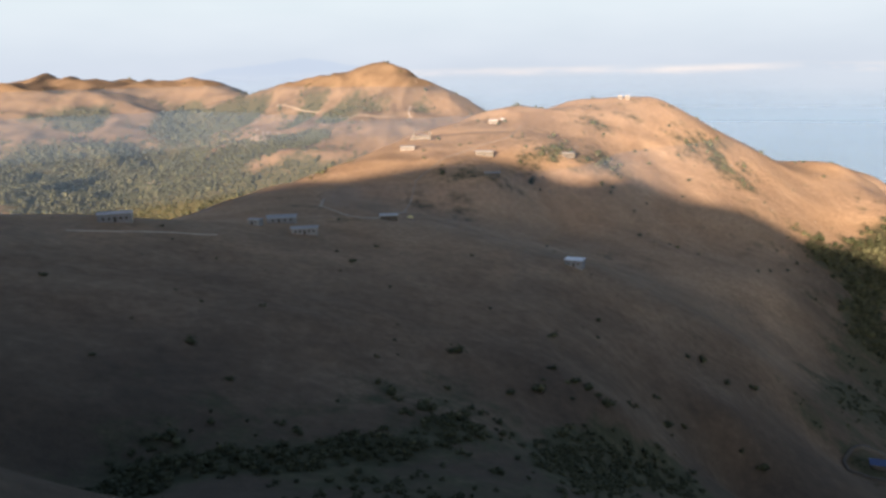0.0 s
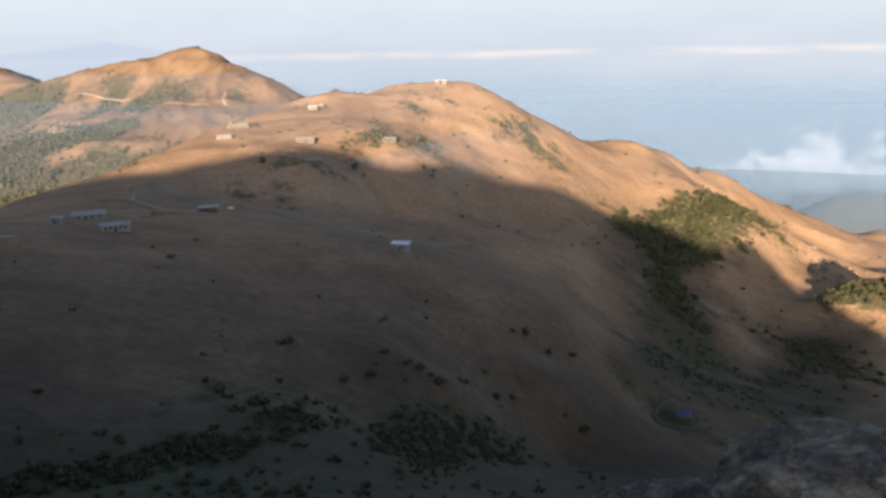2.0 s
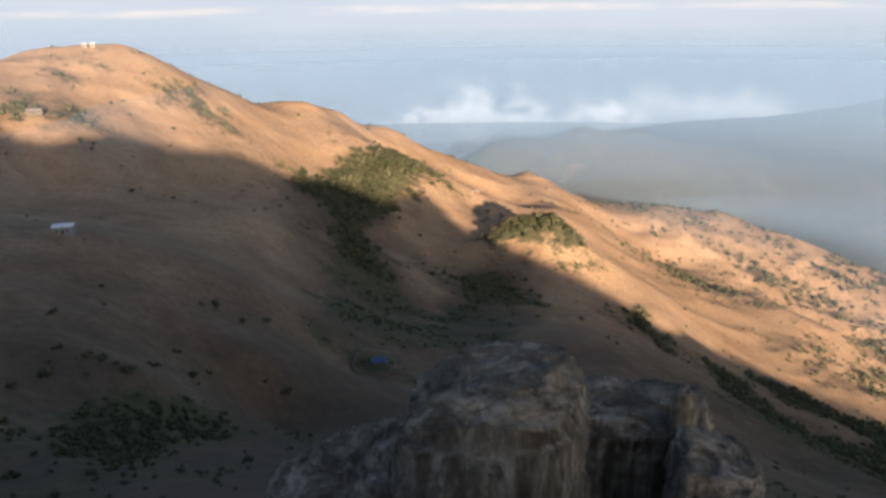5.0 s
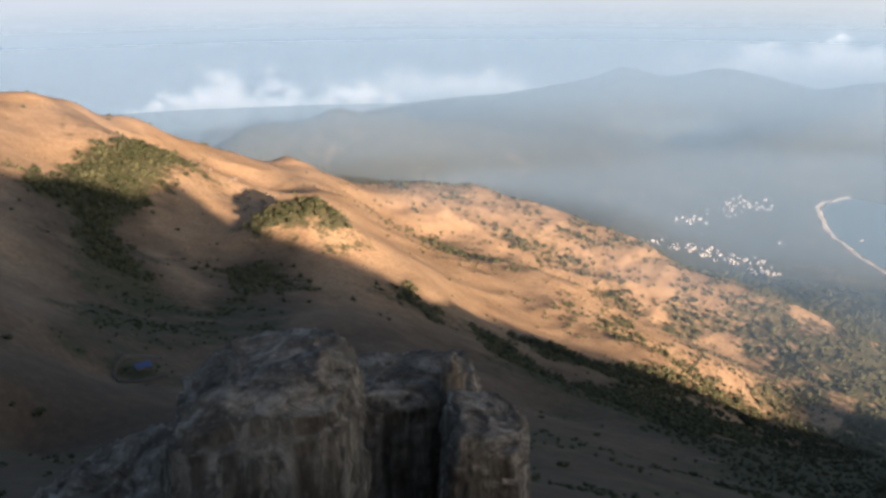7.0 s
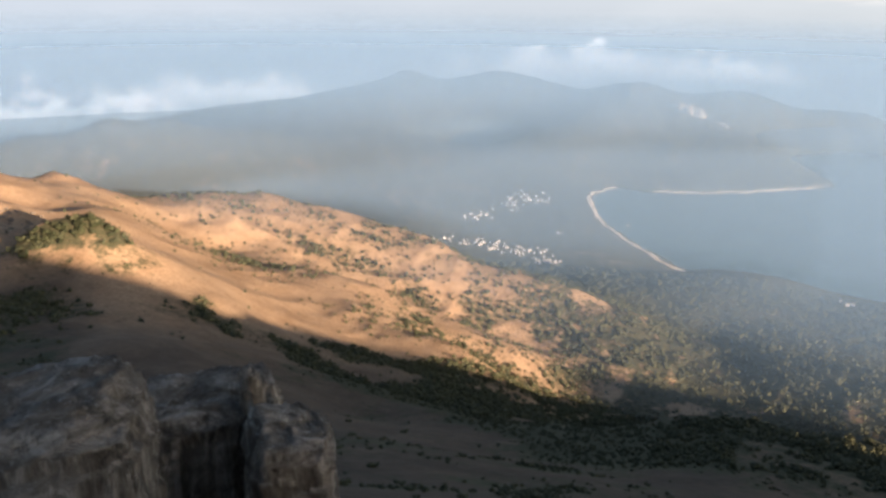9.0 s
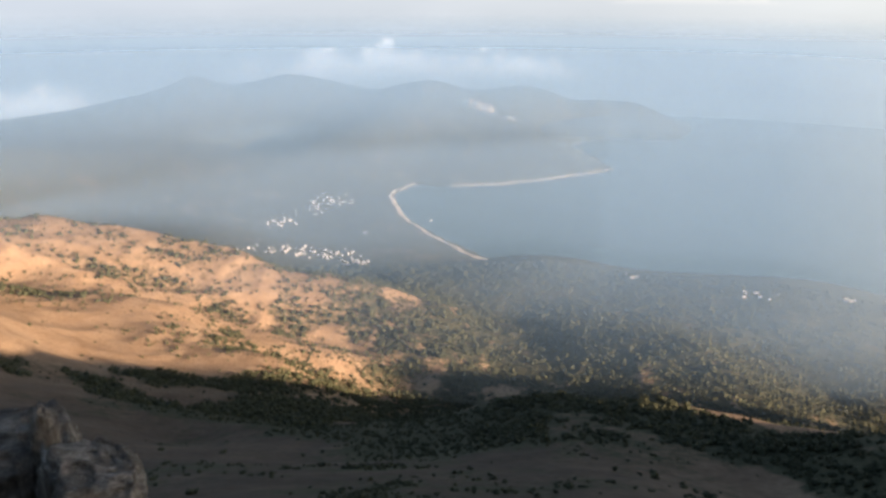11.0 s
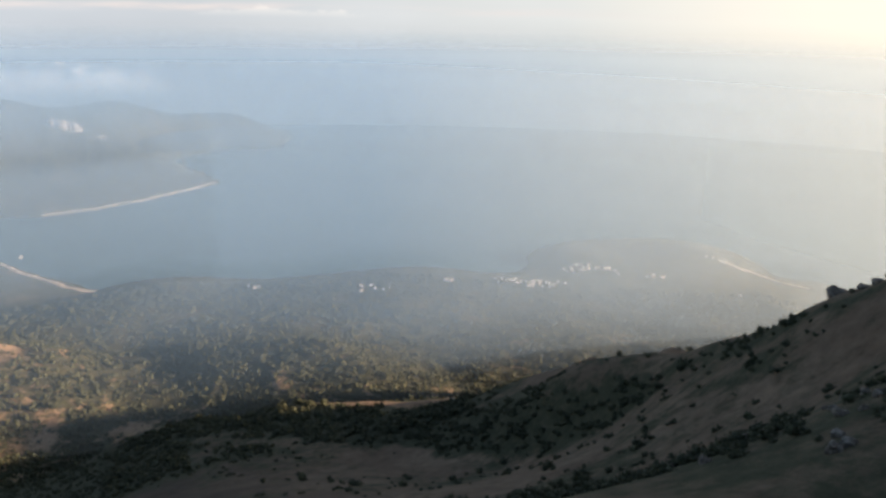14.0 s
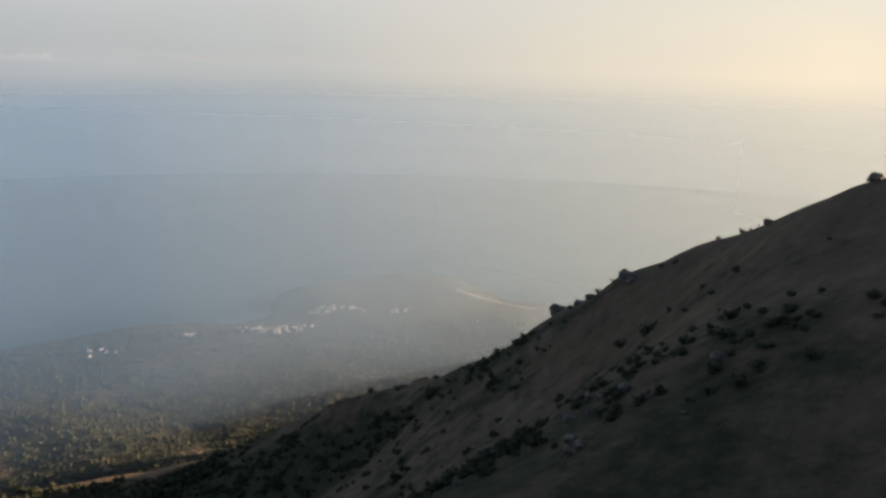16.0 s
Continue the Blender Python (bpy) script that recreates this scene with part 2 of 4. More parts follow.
DIRT = plain_material("trail_dirt", (0.26, 0.205, 0.15), (0.40, 0.335, 0.26), 0.3)
TARP = plain_material("blue_tarp", (0.06, 0.10, 0.24), (0.12, 0.18, 0.36), 0.6, 0.5)
TENT = plain_material("tent_cloth", (0.55, 0.42, 0.16), (0.70, 0.56, 0.24), 1.0, 0.6)
BUSH = leaf_material("bush_leaves", (0.030, 0.035, 0.019), (0.082, 0.084, 0.043))
CROWN = leaf_material("tree_leaves", (0.018, 0.024, 0.012), (0.054, 0.060, 0.028))
BARK = plain_material("bark", (0.06, 0.045, 0.035), (0.14, 0.11, 0.085), 1.0)
GROUND, SEA, SKY, HAZE = ground_material(), sea_material(), backdrop_material(), haze_material()

# ---- ground ----
LINES, LINE = [], {}


def ground_line(place, *points):
    """A crest, slope or valley line of the land: points east, north and up."""
    LINES.extend(points)
    LINE[place] = points


ground_line("camp", (-140, 248, 673), (-128, 260, 670), (-115, 277, 668), (-108, 312, 662), (-117, 372, 650))
ground_line("yts_west", (-118, 455, 644), (-112, 518, 643), (-93, 593, 643), (-66, 667, 647), (-41, 719, 653), (-5, 770, 661), (47, 829, 671))
ground_line("yts_top", (72, 847, 674), (90, 855, 674), (111, 853, 671), (139, 859, 680), (169, 864, 681), (206, 866, 683), (233, 864, 680), (254, 863, 670), (309, 877, 641), (348, 895, 623))
ground_line("yts_se", (401, 916, 600), (453, 925, 600), (522, 946, 576), (565, 967, 555), (611, 974, 545), (669, 972, 512), (715, 964, 492), (773, 956, 467), (829, 962, 445))
ground_line("cone", (883, 1008, 433), (904, 1002, 437), (921, 987, 427))
ground_line("se2", (904, 935, 420), (949, 918, 395))
ground_line("pat", (1089, 1031, 347), (1193, 1035, 324), (1284, 1020, 310), (1322, 988, 300), (1372, 935, 300), (1377, 853, 286), (1387, 777, 278), (1413, 661, 247), (1421, 567, 227), (1416, 494, 199), (1425, 399, 187), (1422, 285, 165), (1414, 215, 142))
ground_line("pat2", (1426, 261, 157), (1421, 161, 135), (1378, 70, 111))
ground_line("slope_pat", (955, 807, 336), (1080, 723, 289), (1137, 589, 249), (1149, 439, 200), (1142, 297, 164), (1186, 186, 161))
ground_line("slope_pat2", (1083, 287, 191), (1023, 189, 162), (1144, 120, 152), (1160, -15, 133), (1348, -66, 109))
ground_line("hutrow", (-57, 325, 652), (-23, 389, 644), (-20, 440, 637), (57, 335, 634), (35, 559, 641), (33, 619, 650), (101, 632, 646), (-27, 639, 654), (-15, 700, 658), (50, 758, 665))
ground_line("flank", (-60, 517, 636), (-1, 520, 627), (45, 528, 621), (87, 553, 607), (125, 546, 600), (179, 593, 588), (232, 618, 578), (279, 620, 562))
ground_line("flank2", (217, 728, 622), (302, 741, 592), (383, 759, 560), (301, 588, 552), (231, 510, 567), (168, 492, 588))
ground_line("near", (-112, 212, 672), (-86, 245, 663), (-57, 274, 656), (-19, 309, 647), (24, 289, 640), (75, 321, 625))
ground_line("near1", (-86, 169, 669), (-58, 181, 663), (-28, 203, 655), (2, 225, 646), (38, 237, 636), (89, 287, 612), (136, 322, 593))
ground_line("near2", (-67, 129, 666), (-42, 144, 659), (-11, 165, 650), (16, 184, 640), (46, 195, 630), (95, 242, 601), (150, 294, 568))
ground_line("gully", (-59, 102, 663), (-43, 114, 659), (-19, 129, 654), (1, 145, 649), (26, 163, 635), (52, 188, 619), (92, 232, 588))
ground_line("ruin", (159, 289, 561), (175, 286, 559), (190, 329, 553), (228, 422, 540), (278, 463, 524), (332, 593, 523), (294, 429, 509))
ground_line("gully2", (192, 304, 550), (193, 280, 548))
ground_line("valley", (331, 348, 514), (332, 274, 510), (360, 236, 488), (402, 203, 456), (494, 161, 412), (591, 103, 364))
ground_line("valley2", (787, 146, 251), (854, 103, 218))
ground_line("grove", (352, 673, 541), (442, 738, 542), (539, 794, 529), (494, 704, 505), (496, 665, 488), (606, 770, 490), (586, 722, 475))
ground_line("spur2", (501, 624, 484), (510, 610, 498), (534, 589, 507), (559, 572, 506), (581, 550, 478))
ground_line("spur2n", (492, 553, 483), (429, 501, 477), (504, 514, 476), (539, 500, 463), (435, 441, 477))
ground_line("spur2s", (595, 550, 469), (591, 501, 449), (585, 453, 433), (575, 424, 425), (457, 389, 459))
ground_line("behind2", (707, 817, 445), (731, 754, 449), (735, 678, 426), (823, 803, 418))
ground_line("gul3", (742, 609, 395), (728, 528, 378), (632, 422, 388))
ground_line("spur3", (855, 660, 354), (848, 567, 341), (846, 494, 326), (853, 440, 317), (851, 374, 298))
ground_line("gul4", (999, 507, 291), (991, 429, 259), (971, 343, 238), (919, 276, 222))
ground_line("spur4", (707, 434, 358), (739, 379, 333), (818, 338, 313), (825, 305, 305), (821, 257, 286))
ground_line("spur4n", (546, 334, 408), (617, 285, 371), (721, 239, 315))
ground_line("knob", (451, 29, 463), (435, 11, 483), (426, -9, 491), (417, -26, 495), (407, -41, 497))
ground_line("knob2", (405, -54, 501), (394, -68, 509), (387, -83, 510), (367, -109, 514), (344, -123, 526), (321, -135, 533), (299, -142, 548), (265, -149, 574), (240, -157, 590), (205, -162, 608))
ground_line("shoulder", (212, -137, 605), (187, -142, 617), (163, -144, 631), (143, -146, 644), (125, -145, 659), (114, -145, 666), (106, -143, 673), (99, -143, 676), (92, -143, 681), (78, -141, 688), (66, -137, 695), (55, -133, 701), (49, -130, 704))
ground_line("inner", (287, -15, 546), (285, -38, 548), (291, -55, 546), (204, -44, 583), (235, -91, 566), (196, -113, 590), (166, -127, 616))
ground_line("inner2", (132, -99, 628), (111, -111, 647), (91, -117, 663), (90, -68, 648), (67, -68, 670), (53, -69, 681), (54, -79, 683))
ground_line("inner3", (495, 261, 424), (446, 178, 445), (507, 116, 409), (229, 123, 561), (289, 79, 525))
ground_line("lfs", (-390, 1655, 664), (-307, 1591, 689), (-212, 1546, 703), (-144, 1513, 720), (-90, 1497, 725), (-59, 1489, 712), (2, 1450, 681), (78, 1378, 642))
ground_line("left", (-1030, 1597, 681), (-925, 1717, 698), (-869, 1801, 713), (-820, 1824, 692), (-766, 1848, 691), (-704, 1872, 700), (-647, 1871, 683), (-551, 1818, 704), (-483, 1796, 691), (-417, 1772, 662))
ground_line("lslope", (-212, 1384, 644), (-294, 1266, 617), (-323, 1135, 581), (-333, 1027, 551), (-89, 1277, 648), (-145, 1141, 609))
ground_line("lslope2", (-700, 1383, 615), (-602, 1482, 626), (-553, 1586, 639), (-513, 1140, 553), (-526, 966, 545))
ground_line("lgully", (-510, 1622, 628), (-452, 1493, 606), (-436, 1278, 573), (-434, 1119, 550))
ground_line("chi", (3960, 1919, 211), (4032, 1762, 267), (4066, 1627, 213), (4147, 1313, 279), (4044, 1134, 250), (3911, 841, 215), (3888, 695, 250), (3865, 525, 283), (3878, 416, 256), (3942, 256, 222), (4099, 96, 245), (4149, -76, 205), (4191, -280, 166), (4225, -456, 150), (4253, -636, 86))
ground_line("chi_mid", (3296, 836, 116), (3465, 496, 119), (3591, 256, 129), (3600, 2, 108), (3448, -123, 64))
ground_line("chi_low", (2137, 2106, 259), (2320, 1980, 242), (2506, 1825, 196), (2575, 1726, 183), (2815, 1413, 116), (2963, 1209, 72))
ground_line("chi_low7", (1930, 2297, 205), (2133, 2180, 215), (2304, 2075, 215), (2457, 1890, 198), (2627, 1738, 166))
ground_line("midland", (1858, 397, 37), (1784, 243, 57), (1749, 52, 64), (1497, 100, 82), (1698, -78, 62), (1660, -260, 60), (1506, -406, 57))
ground_line("coast", (2117, -373, -14), (2047, -553, 1), (1977, -792, 5), (1943, -921, -7), (1923, -1068, 11), (1994, -1146, 31), (1897, -1301, 25), (1852, -1526, 38), (1768, -1548, 31), (1649, -1603, 8), (1472, -1635, 18))
ground_line("swland", (1628, -490, 54), (1537, -837, 28), (1437, -1085, 31), (1295, -1321, 66), (1332, -493, 54), (1244, -801, 59), (1315, -260, 128), (1122, -252, 145))
ground_line("beach", (2946, 455, 2), (2823, 510, 2), (2762, 520, 2), (2633, 477, 2), (2475, 421, 2), (2373, 359, 2), (2223, 252, 2), (2127, 177, 2), (2085, 123, 2))
ground_line("shore_n", (2929, 312, 2), (2979, 143, 2), (3078, -28, 2), (3200, -187, 2), (3301, -312, 2), (3466, -272, 2), (3672, -209, 2), (3897, -205, 2), (4067, -423, 2), (4211, -752, 2))
ground_line("plain", (2280, 803, 12), (2504, 722, 12), (2597, 628, 10), (2347, 498, 8), (2061, 697, 15), (1963, 480, 15), (2127, 354, 8), (2042, 247, 8), (2780, 797, 20), (3001, 631, 40), (3019, 411, 20), (3083, 149, 25))
ground_line("coast13", (2039, 71, 18), (2033, -62, 26), (2006, -195, 16), (1968, -387, 22), (1945, -567, 28), (1917, -716, 22), (1872, -891, 12))
ground_line("sea", (2614, 356, -25), (2489, 264, -25), (2331, 73, -25), (2820, 93, -30), (2555, -104, -30), (3125, -230, -30), (3471, -492, -30), (3890, -490, -25), (4375, -987, -30), (3200, -788, -30), (2415, -446, -30), (2545, -990, -30))
ground_line("sea16", (2337, -561, -30), (2258, -908, -30), (2307, -1220, -30), (2302, -1483, -30), (2249, -1851, -30), (1857, -1882, -30), (1675, -1911, -30), (3073, -1686, -30), (2531, -2547, -30), (3452, -1083, -30))
ground_line("sea13", (2303, -72, -25), (2221, -436, -25), (2170, -808, -25), (2099, -1049, -25))
ground_line("yts_front", (495, 897, 571), (532, 911, 551), (577, 919, 536), (630, 914, 510), (673, 907, 490))
ground_line("stand", (0, 0, 718), (-5, -5, 719), (-12, -20, 717), (-25, -5, 718), (-10, -60, 716))
ground_line("front", (-5, 9, 711), (3, 10, 711), (9, 7, 711), (11, 0, 711), (9, -7, 711), (5, -11, 711), (-12, 20, 703), (2, 23, 702), (16, 17, 701), (23, 3, 701), (19, -10, 702), (11, -19, 702), (-30, 45, 688), (0, 55, 682), (30, 45, 682), (50, 20, 678), (48, -15, 682), (38, -38, 684), (18, -50, 690), (-60, 60, 698), (60, 60, 664), (90, 90, 634), (100, 30, 645), (130, 120, 608), (150, 20, 612))
ground_line("summit", (-391, -230, 778), (-355, -230, 785), (-311, -230, 797), (-285, -230, 800), (-259, -230, 799), (-226, -230, 786), (-180, -170, 774), (-156, -170, 777), (-122, -170, 763), (-72, -170, 752), (-45, -170, 741), (-22, -170, 727), (18, -170, 700))
ground_line("summit_flanks", (-500, -200, 740), (-300, -120, 760), (-200, -90, 745), (-120, -80, 733), (-60, -100, 722), (-60, -40, 717), (-180, -10, 722), (-150, 60, 708), (-230, 150, 690), (-260, 260, 676), (-30, -300, 690), (-100, -280, 720), (-200, -330, 745), (-320, -330, 750), (30, -230, 672), (-400, -60, 720))
# unseen second ridge behind the shoulder, added to cast shadow on the valley
ground_line("outer_shade_ridge", (95, -275, 668), (133, -278, 660), (184, -285, 632), (217, -288, 611), (248, -277, 590), (268, -272, 572), (304, -278, 540), (350, -285, 512), (422, -258, 487), (451, -214, 458), (495, -200, 434), (572, -204, 394), (630, -230, 354), (680, -283, 300), (711, -301, 288))
ground_line("back", (-35, -600, 640), (240, -430, 530), (200, -700, 440), (400, -420, 420), (-400, -500, 640), (-700, -100, 640), (-800, 400, 560), (-600, -900, 400), (150, -1200, 250), (600, -600, 230), (-1500, 0, 300), (-1500, -1500, 100), (-500, 500, 560), (-900, 700, 480))
ground_line("v1", (-330, 420, 600), (-250, 700, 480), (-150, 850, 520), (-30, 950, 560), (60, 1050, 580), (-480, 700, 440), (-350, 900, 430), (-240, 900, 470))
ground_line("beyond", (-100, 1900, 480), (-600, 2300, 350), (-1200, 2300, 350), (-1300, 1700, 560), (-1300, 1200, 450), (200, 1700, 420), (300, 1250, 480), (500, 1250, 400), (800, 1250, 280), (1200, 1300, 160), (400, 1750, 320), (1000, 1800, 60), (1700, 1200, 120), (1650, 800, 120), (1600, 500, 90), (1700, 1500, 60), (2100, 1400, 40), (2200, 900, 30))
ground_line("north_sea", (1500, 2250, 30), (1250, 2500, 0), (1750, 2700, 0), (2400, 2700, 40), (1750, 2050, 60))
# unseen crest, made up to cast a lobe of shadow beside the grove
ground_line("south_shade_crest", (13, -358, 716), (41, -369, 718), (71, -381, 718), (90, -388, 694), (105, -394, 664), (130, -420, 620))
# unseen ridge, added to shade the low land beyond the shoulder
ground_line("south_shade_ridge", (705, -1020, 342), (640, -1040, 375), (570, -1130, 400), (570, -1290, 370), (830, -1030, 170), (450, -1000, 330), (575, -1450, 360), (760, -1500, 200), (880, -1945, 130), (950, -2280, 60), (560, -1600, 280), (560, -2000, 200), (560, -2500, 150), (560, -3200, 80), (330, -1700, 200), (330, -2400, 120), (1150, -1950, 60), (1150, -2400, 20), (1000, -1500, 90))
ground_line("rim", (4900, 0, -30), (4900, 1200, -30), (4800, 2400, -20), (4700, -1200, -30), (4000, -2500, -30), (2500, -2600, -30), (1500, -2300, -25), (1500, -3500, -30), (0, -3500, -30), (-1000, -2600, -30), (3000, 3300, -40), (1500, 3300, -30), (0, 3300, -30), (-1500, 3300, -30), (-2600, 2500, 100), (-2600, 0, -30), (-2600, -2600, -30), (4500, 400, -30), (4450, -200, -30), (3600, -1000, -30), (3500, 1200, 20))
ground_line("shoulder_back", (237, -153, 584), (276, -178, 559), (209, -159, 598), (243, -185, 576), (183, -161, 614), (212, -187, 595), (160, -164, 629), (186, -190, 613), (140, -162, 647), (162, -188, 633), (128, -162, 655), (148, -188, 642))


def lattice(ix, iy, k):
    h = (ix.astype(np.int64) * 374761393 + iy.astype(np.int64) * 668265263 + k * 974711) & 0x7FFFFFFF
    h = ((h ^ (h >> 13)) * 1274126177) & 0x7FFFFFFF
    return ((h ^ (h >> 16)) & 0xFFFF) / 32767.5 - 1.0


def value_noise(x, y, size, k):
    x, y = x / size, y / size
    ix, iy = np.floor(x), np.floor(y)
    u, v = x - ix, y - iy
    u, v = u * u * u * (u * (u * 6 - 15) + 10), v * v * v * (v * (v * 6 - 15) + 10)
    a, b = lattice(ix, iy, k), lattice(ix + 1, iy, k)
    c, d = lattice(ix, iy + 1, k), lattice(ix + 1, iy + 1, k)
    return (a * (1 - u) + b * u) * (1 - v) + (c * (1 - u) + d * u) * v


def relief(x, y):
    """Gullies and hummocks, growing with the size of the hills further off."""
    far = np.clip(np.hypot(x, y) / 900.0, 0.05, 1.6)
    coast = np.clip((x - 1450) / 300.0, 0, 1) * np.clip((3400 - x) / 400.0, 0, 1)
    far = far * (1 - 0.85 * coast)
    far = far * (1 - 0.35 * np.clip((x - 500) / 200.0, 0, 1))
    r1 = 1 - 2 * np.abs(value_noise(x + 40 * value_noise(x, y, 160, 8), y + 40 * value_noise(x, y, 160, 9), 210, 1))
    z = 6.0 * far * r1 + 3.5 * far * value_noise(x, y, 95, 2) + 1.5 * far * (1 - 2 * np.abs(value_noise(x, y, 52, 3)))
    # gullies on the northern massif
    north = np.clip((y - 950) / 250.0, 0, 1) * np.clip((150 - x) / 200.0, 0, 1)
    z += 5.5 * north * (1 - 2 * np.abs(value_noise(x + 30 * value_noise(x, y, 110, 14), y * 0.5, 75, 15))) + 1.6 * north * (1 - 2 * np.abs(value_noise(x, y * 0.6, 31, 16)))
    # gullies running down the eastern slopes
    east = np.clip((x - 620) / 250.0, 0, 1) * np.clip((1500 - x) / 200.0, 0, 1)
    wx = x * 0.45 + 25 * value_noise(x, y, 90, 12)
    z += 2.3 * east * (1 - 2 * np.abs(value_noise(wx, y + 20 * value_noise(x, y, 70, 13), 48, 6)))
    z += (0.8 - 0.25 * np.clip((x - 500) / 300.0, 0, 1)) * np.minimum(far * 2, 1) * value_noise(x, y, 23, 4) + 0.45 * np.clip((420 - np.hypot(x, y)) / 200.0, 0, 1) * value_noise(x, y, 9, 5)
    return z


class Terrain:
    """Smooth ground through crest, slope and valley lines, with the relief added."""
    def __init__(self, pts):
        self.p = np.array(pts, float)
        x, y = self.p[:, 0], self.p[:, 1]
        n = len(pts)
        r = np.hypot(x[:, None] - x, y[:, None] - y)
        self.c = 0.6 * np.clip((r + np.eye(n) * 1e6).min(1), 3, 150)
        a = np.zeros((n + 3, n + 3))
        a[:n, :n] = -np.sqrt(r * r + self.c[None, :] ** 2)
        a[:n, :n] -= np.eye(n) * 0.1
        a[:n, n:] = a[n:, :n].T
        a[:n, n], a[:n, n + 1], a[:n, n + 2] = 1, x / 1000, y / 1000
        a[n:, :n] = a[:n, n:].T
        b = np.zeros(n + 3)
        b[:n] = self.p[:, 2] - relief(x, y)
        self.w = np.linalg.solve(a, b)

    def __call__(self, x, y):
        x, y = np.asarray(x, float), np.asarray(y, float)
        shape = x.shape
        x, y = x.ravel(), y.ravel()
        out = np.empty(len(x))
        px, py, n = self.p[:, 0], self.p[:, 1], len(self.p)
        for i in range(0, len(x), 20000):
            u, v = x[i:i + 20000], y[i:i + 20000]
            r2 = (u[:, None] - px) ** 2 + (v[:, None] - py) ** 2 + self.c ** 2
            out[i:i + 20000] = -np.sqrt(r2) @ self.w[:n] + self.w[n] + self.w[n + 1] * u / 1000 + self.w[n + 2] * v / 1000
        return (out + relief(x, y)).reshape(shape)


land = Terrain(LINES)


def spaced(a, b, fine, grow):
    """Grid lines from a to b, close together near 0."""
    def half(end):
        n = int(math.log(1 + grow * abs(end) / fine) / grow)
        k = np.arange(n + 1) / n * math.log(1 + grow * abs(end) / fine)
        return np.sign(end) * (np.exp(k) - 1) / grow * fine
    return np.concatenate([half(a)[:0:-1], half(b)])


def link_mesh(name, verts, faces, material, parent=None, smooth=True):
    me = bpy.data.meshes.new(name)
    me.from_pydata(verts, [], faces)
    me.materials.append(material)
    if smooth:
        me.shade_smooth()
    ob = new(name, me)
    ob.parent = parent
    return ob


gx, gy = spaced(-2600, 4880, 3.0, 0.0047), spaced(-3700, 3400, 3.0, 0.0047)
X, Y = np.meshgrid(gx, gy)
Zg = land(X, Y)
nx, ny = len(gx), len(gy)


def height(x, y):
    """The ground's height on its grid."""
    i = int(np.clip(np.searchsorted(gx, x) - 1, 0, nx - 2))
    j = int(np.clip(np.searchsorted(gy, y) - 1, 0, ny - 2))
    u, v = (x - gx[i]) / (gx[i + 1] - gx[i]), (y - gy[j]) / (gy[j + 1] - gy[j])
    return float((Zg[j, i] * (1 - u) + Zg[j, i + 1] * u) * (1 - v) + (Zg[j + 1, i] * (1 - u) + Zg[j + 1, i + 1] * u) * v)


def grid_mesh(name, X, Y, Z, material):
    h, w = X.shape
    me = bpy.data.meshes.new(name)
    co = np.stack([X, Y, Z], -1).reshape(-1, 3).astype(np.float32)
    a = (np.arange(h - 1)[:, None] * w + np.arange(w - 1)).ravel()
    quads = np.stack([a, a + 1, a + w + 1, a + w], -1).astype(np.int32)
    me.vertices.add(len(co))
    me.vertices.foreach_set("co", co.ravel())
    me.loops.add(quads.size)
    me.loops.foreach_set("vertex_index", quads.ravel())
    me.polygons.add(len(quads))
    me.polygons.foreach_set("loop_start", np.arange(len(quads), dtype=np.int32) * 4)
    me.update(calc_edges=True)
    me.validate()
    me.materials.append(material)
    me.shade_smooth()
    return new(name, me)


def near_line(x, y, points, width, ragged=0.35):
    """1 along a line of points, falling to 0 a width away, with a ragged edge."""
    best = np.full(x.shape, 1e9)
    for (x0, y0, *_), (x1, y1, *_) in zip(points, points[1:]):
        dx, dy = x1 - x0, y1 - y0
        s = np.clip(((x - x0) * dx + (y - y0) * dy) / (dx * dx + dy * dy + 1e-9), 0, 1)
        best = np.minimum(best, np.hypot(x - x0 - s * dx, y - y0 - s * dy))
    edge = width * (1 + ragged * value_noise(x, y, width * 0.9, 21) + ragged * value_noise(x, y, width * 0.4, 22))
    return np.clip(1.4 * (1 - best / edge), 0, 1)


GROVE = [(349, 673), (377, 690), (415, 715), (450, 745), (490, 770), (528, 788)]
GROVE_LOW = [(283, 497), (310, 560), (333, 616), (370, 650), (420, 690)]
SPUR_GROVE = [(500, 597), (520, 580), (540, 566), (558, 545)]
GULLY_ROW = [(-58, 96), (-44, 114), (-23, 126), (-5, 138), (3, 152)]
GULLY_PATCH = [(22, 140), (35, 173), (50, 180), (60, 190)]
SHOULDER_BUSH = [(318, 62), (335, 38), (354, 12), (380, -6), (400, -16), (396, -34)]
SHOULDER_BAND = [(352, -50), (318, -62), (290, -75), (268, -92), (245, -106), (212, -117), (182, -126)]
CREST_BAND = [(230, -138), (205, -140), (172, -141), (140, -141), (112, -138)]
FOOT_BAND = [(386, 12), (393, -21), (370, -43), (374, -65), (337, -86), (307, -105), (272, -117)]
SHOULDER_CREST = [(207, -133), (145, -149), (102, -138), (75, -135), (50, -122)]
STREAM = [(327, 29), (395, 83), (453, 130), (517, 200), (600, 205), (700, 160), (800, 130), (900, 90)]
INNER = [(120, 60), (180, 68), (225, 85), (300, 60), (350, 25), (310, -35), (264, -79), (205, -98)]
GULLY_WOOD = [(333, 616), (283, 497), (245, 420), (205, 350), (176, 306)]
SPUR_SHADE = [(430, 520), (370, 450), (310, 390), (260, 340)]
SHADE_WOOD = [(628, 345), (680, 295), (750, 255), (815, 212), (850, 160)]
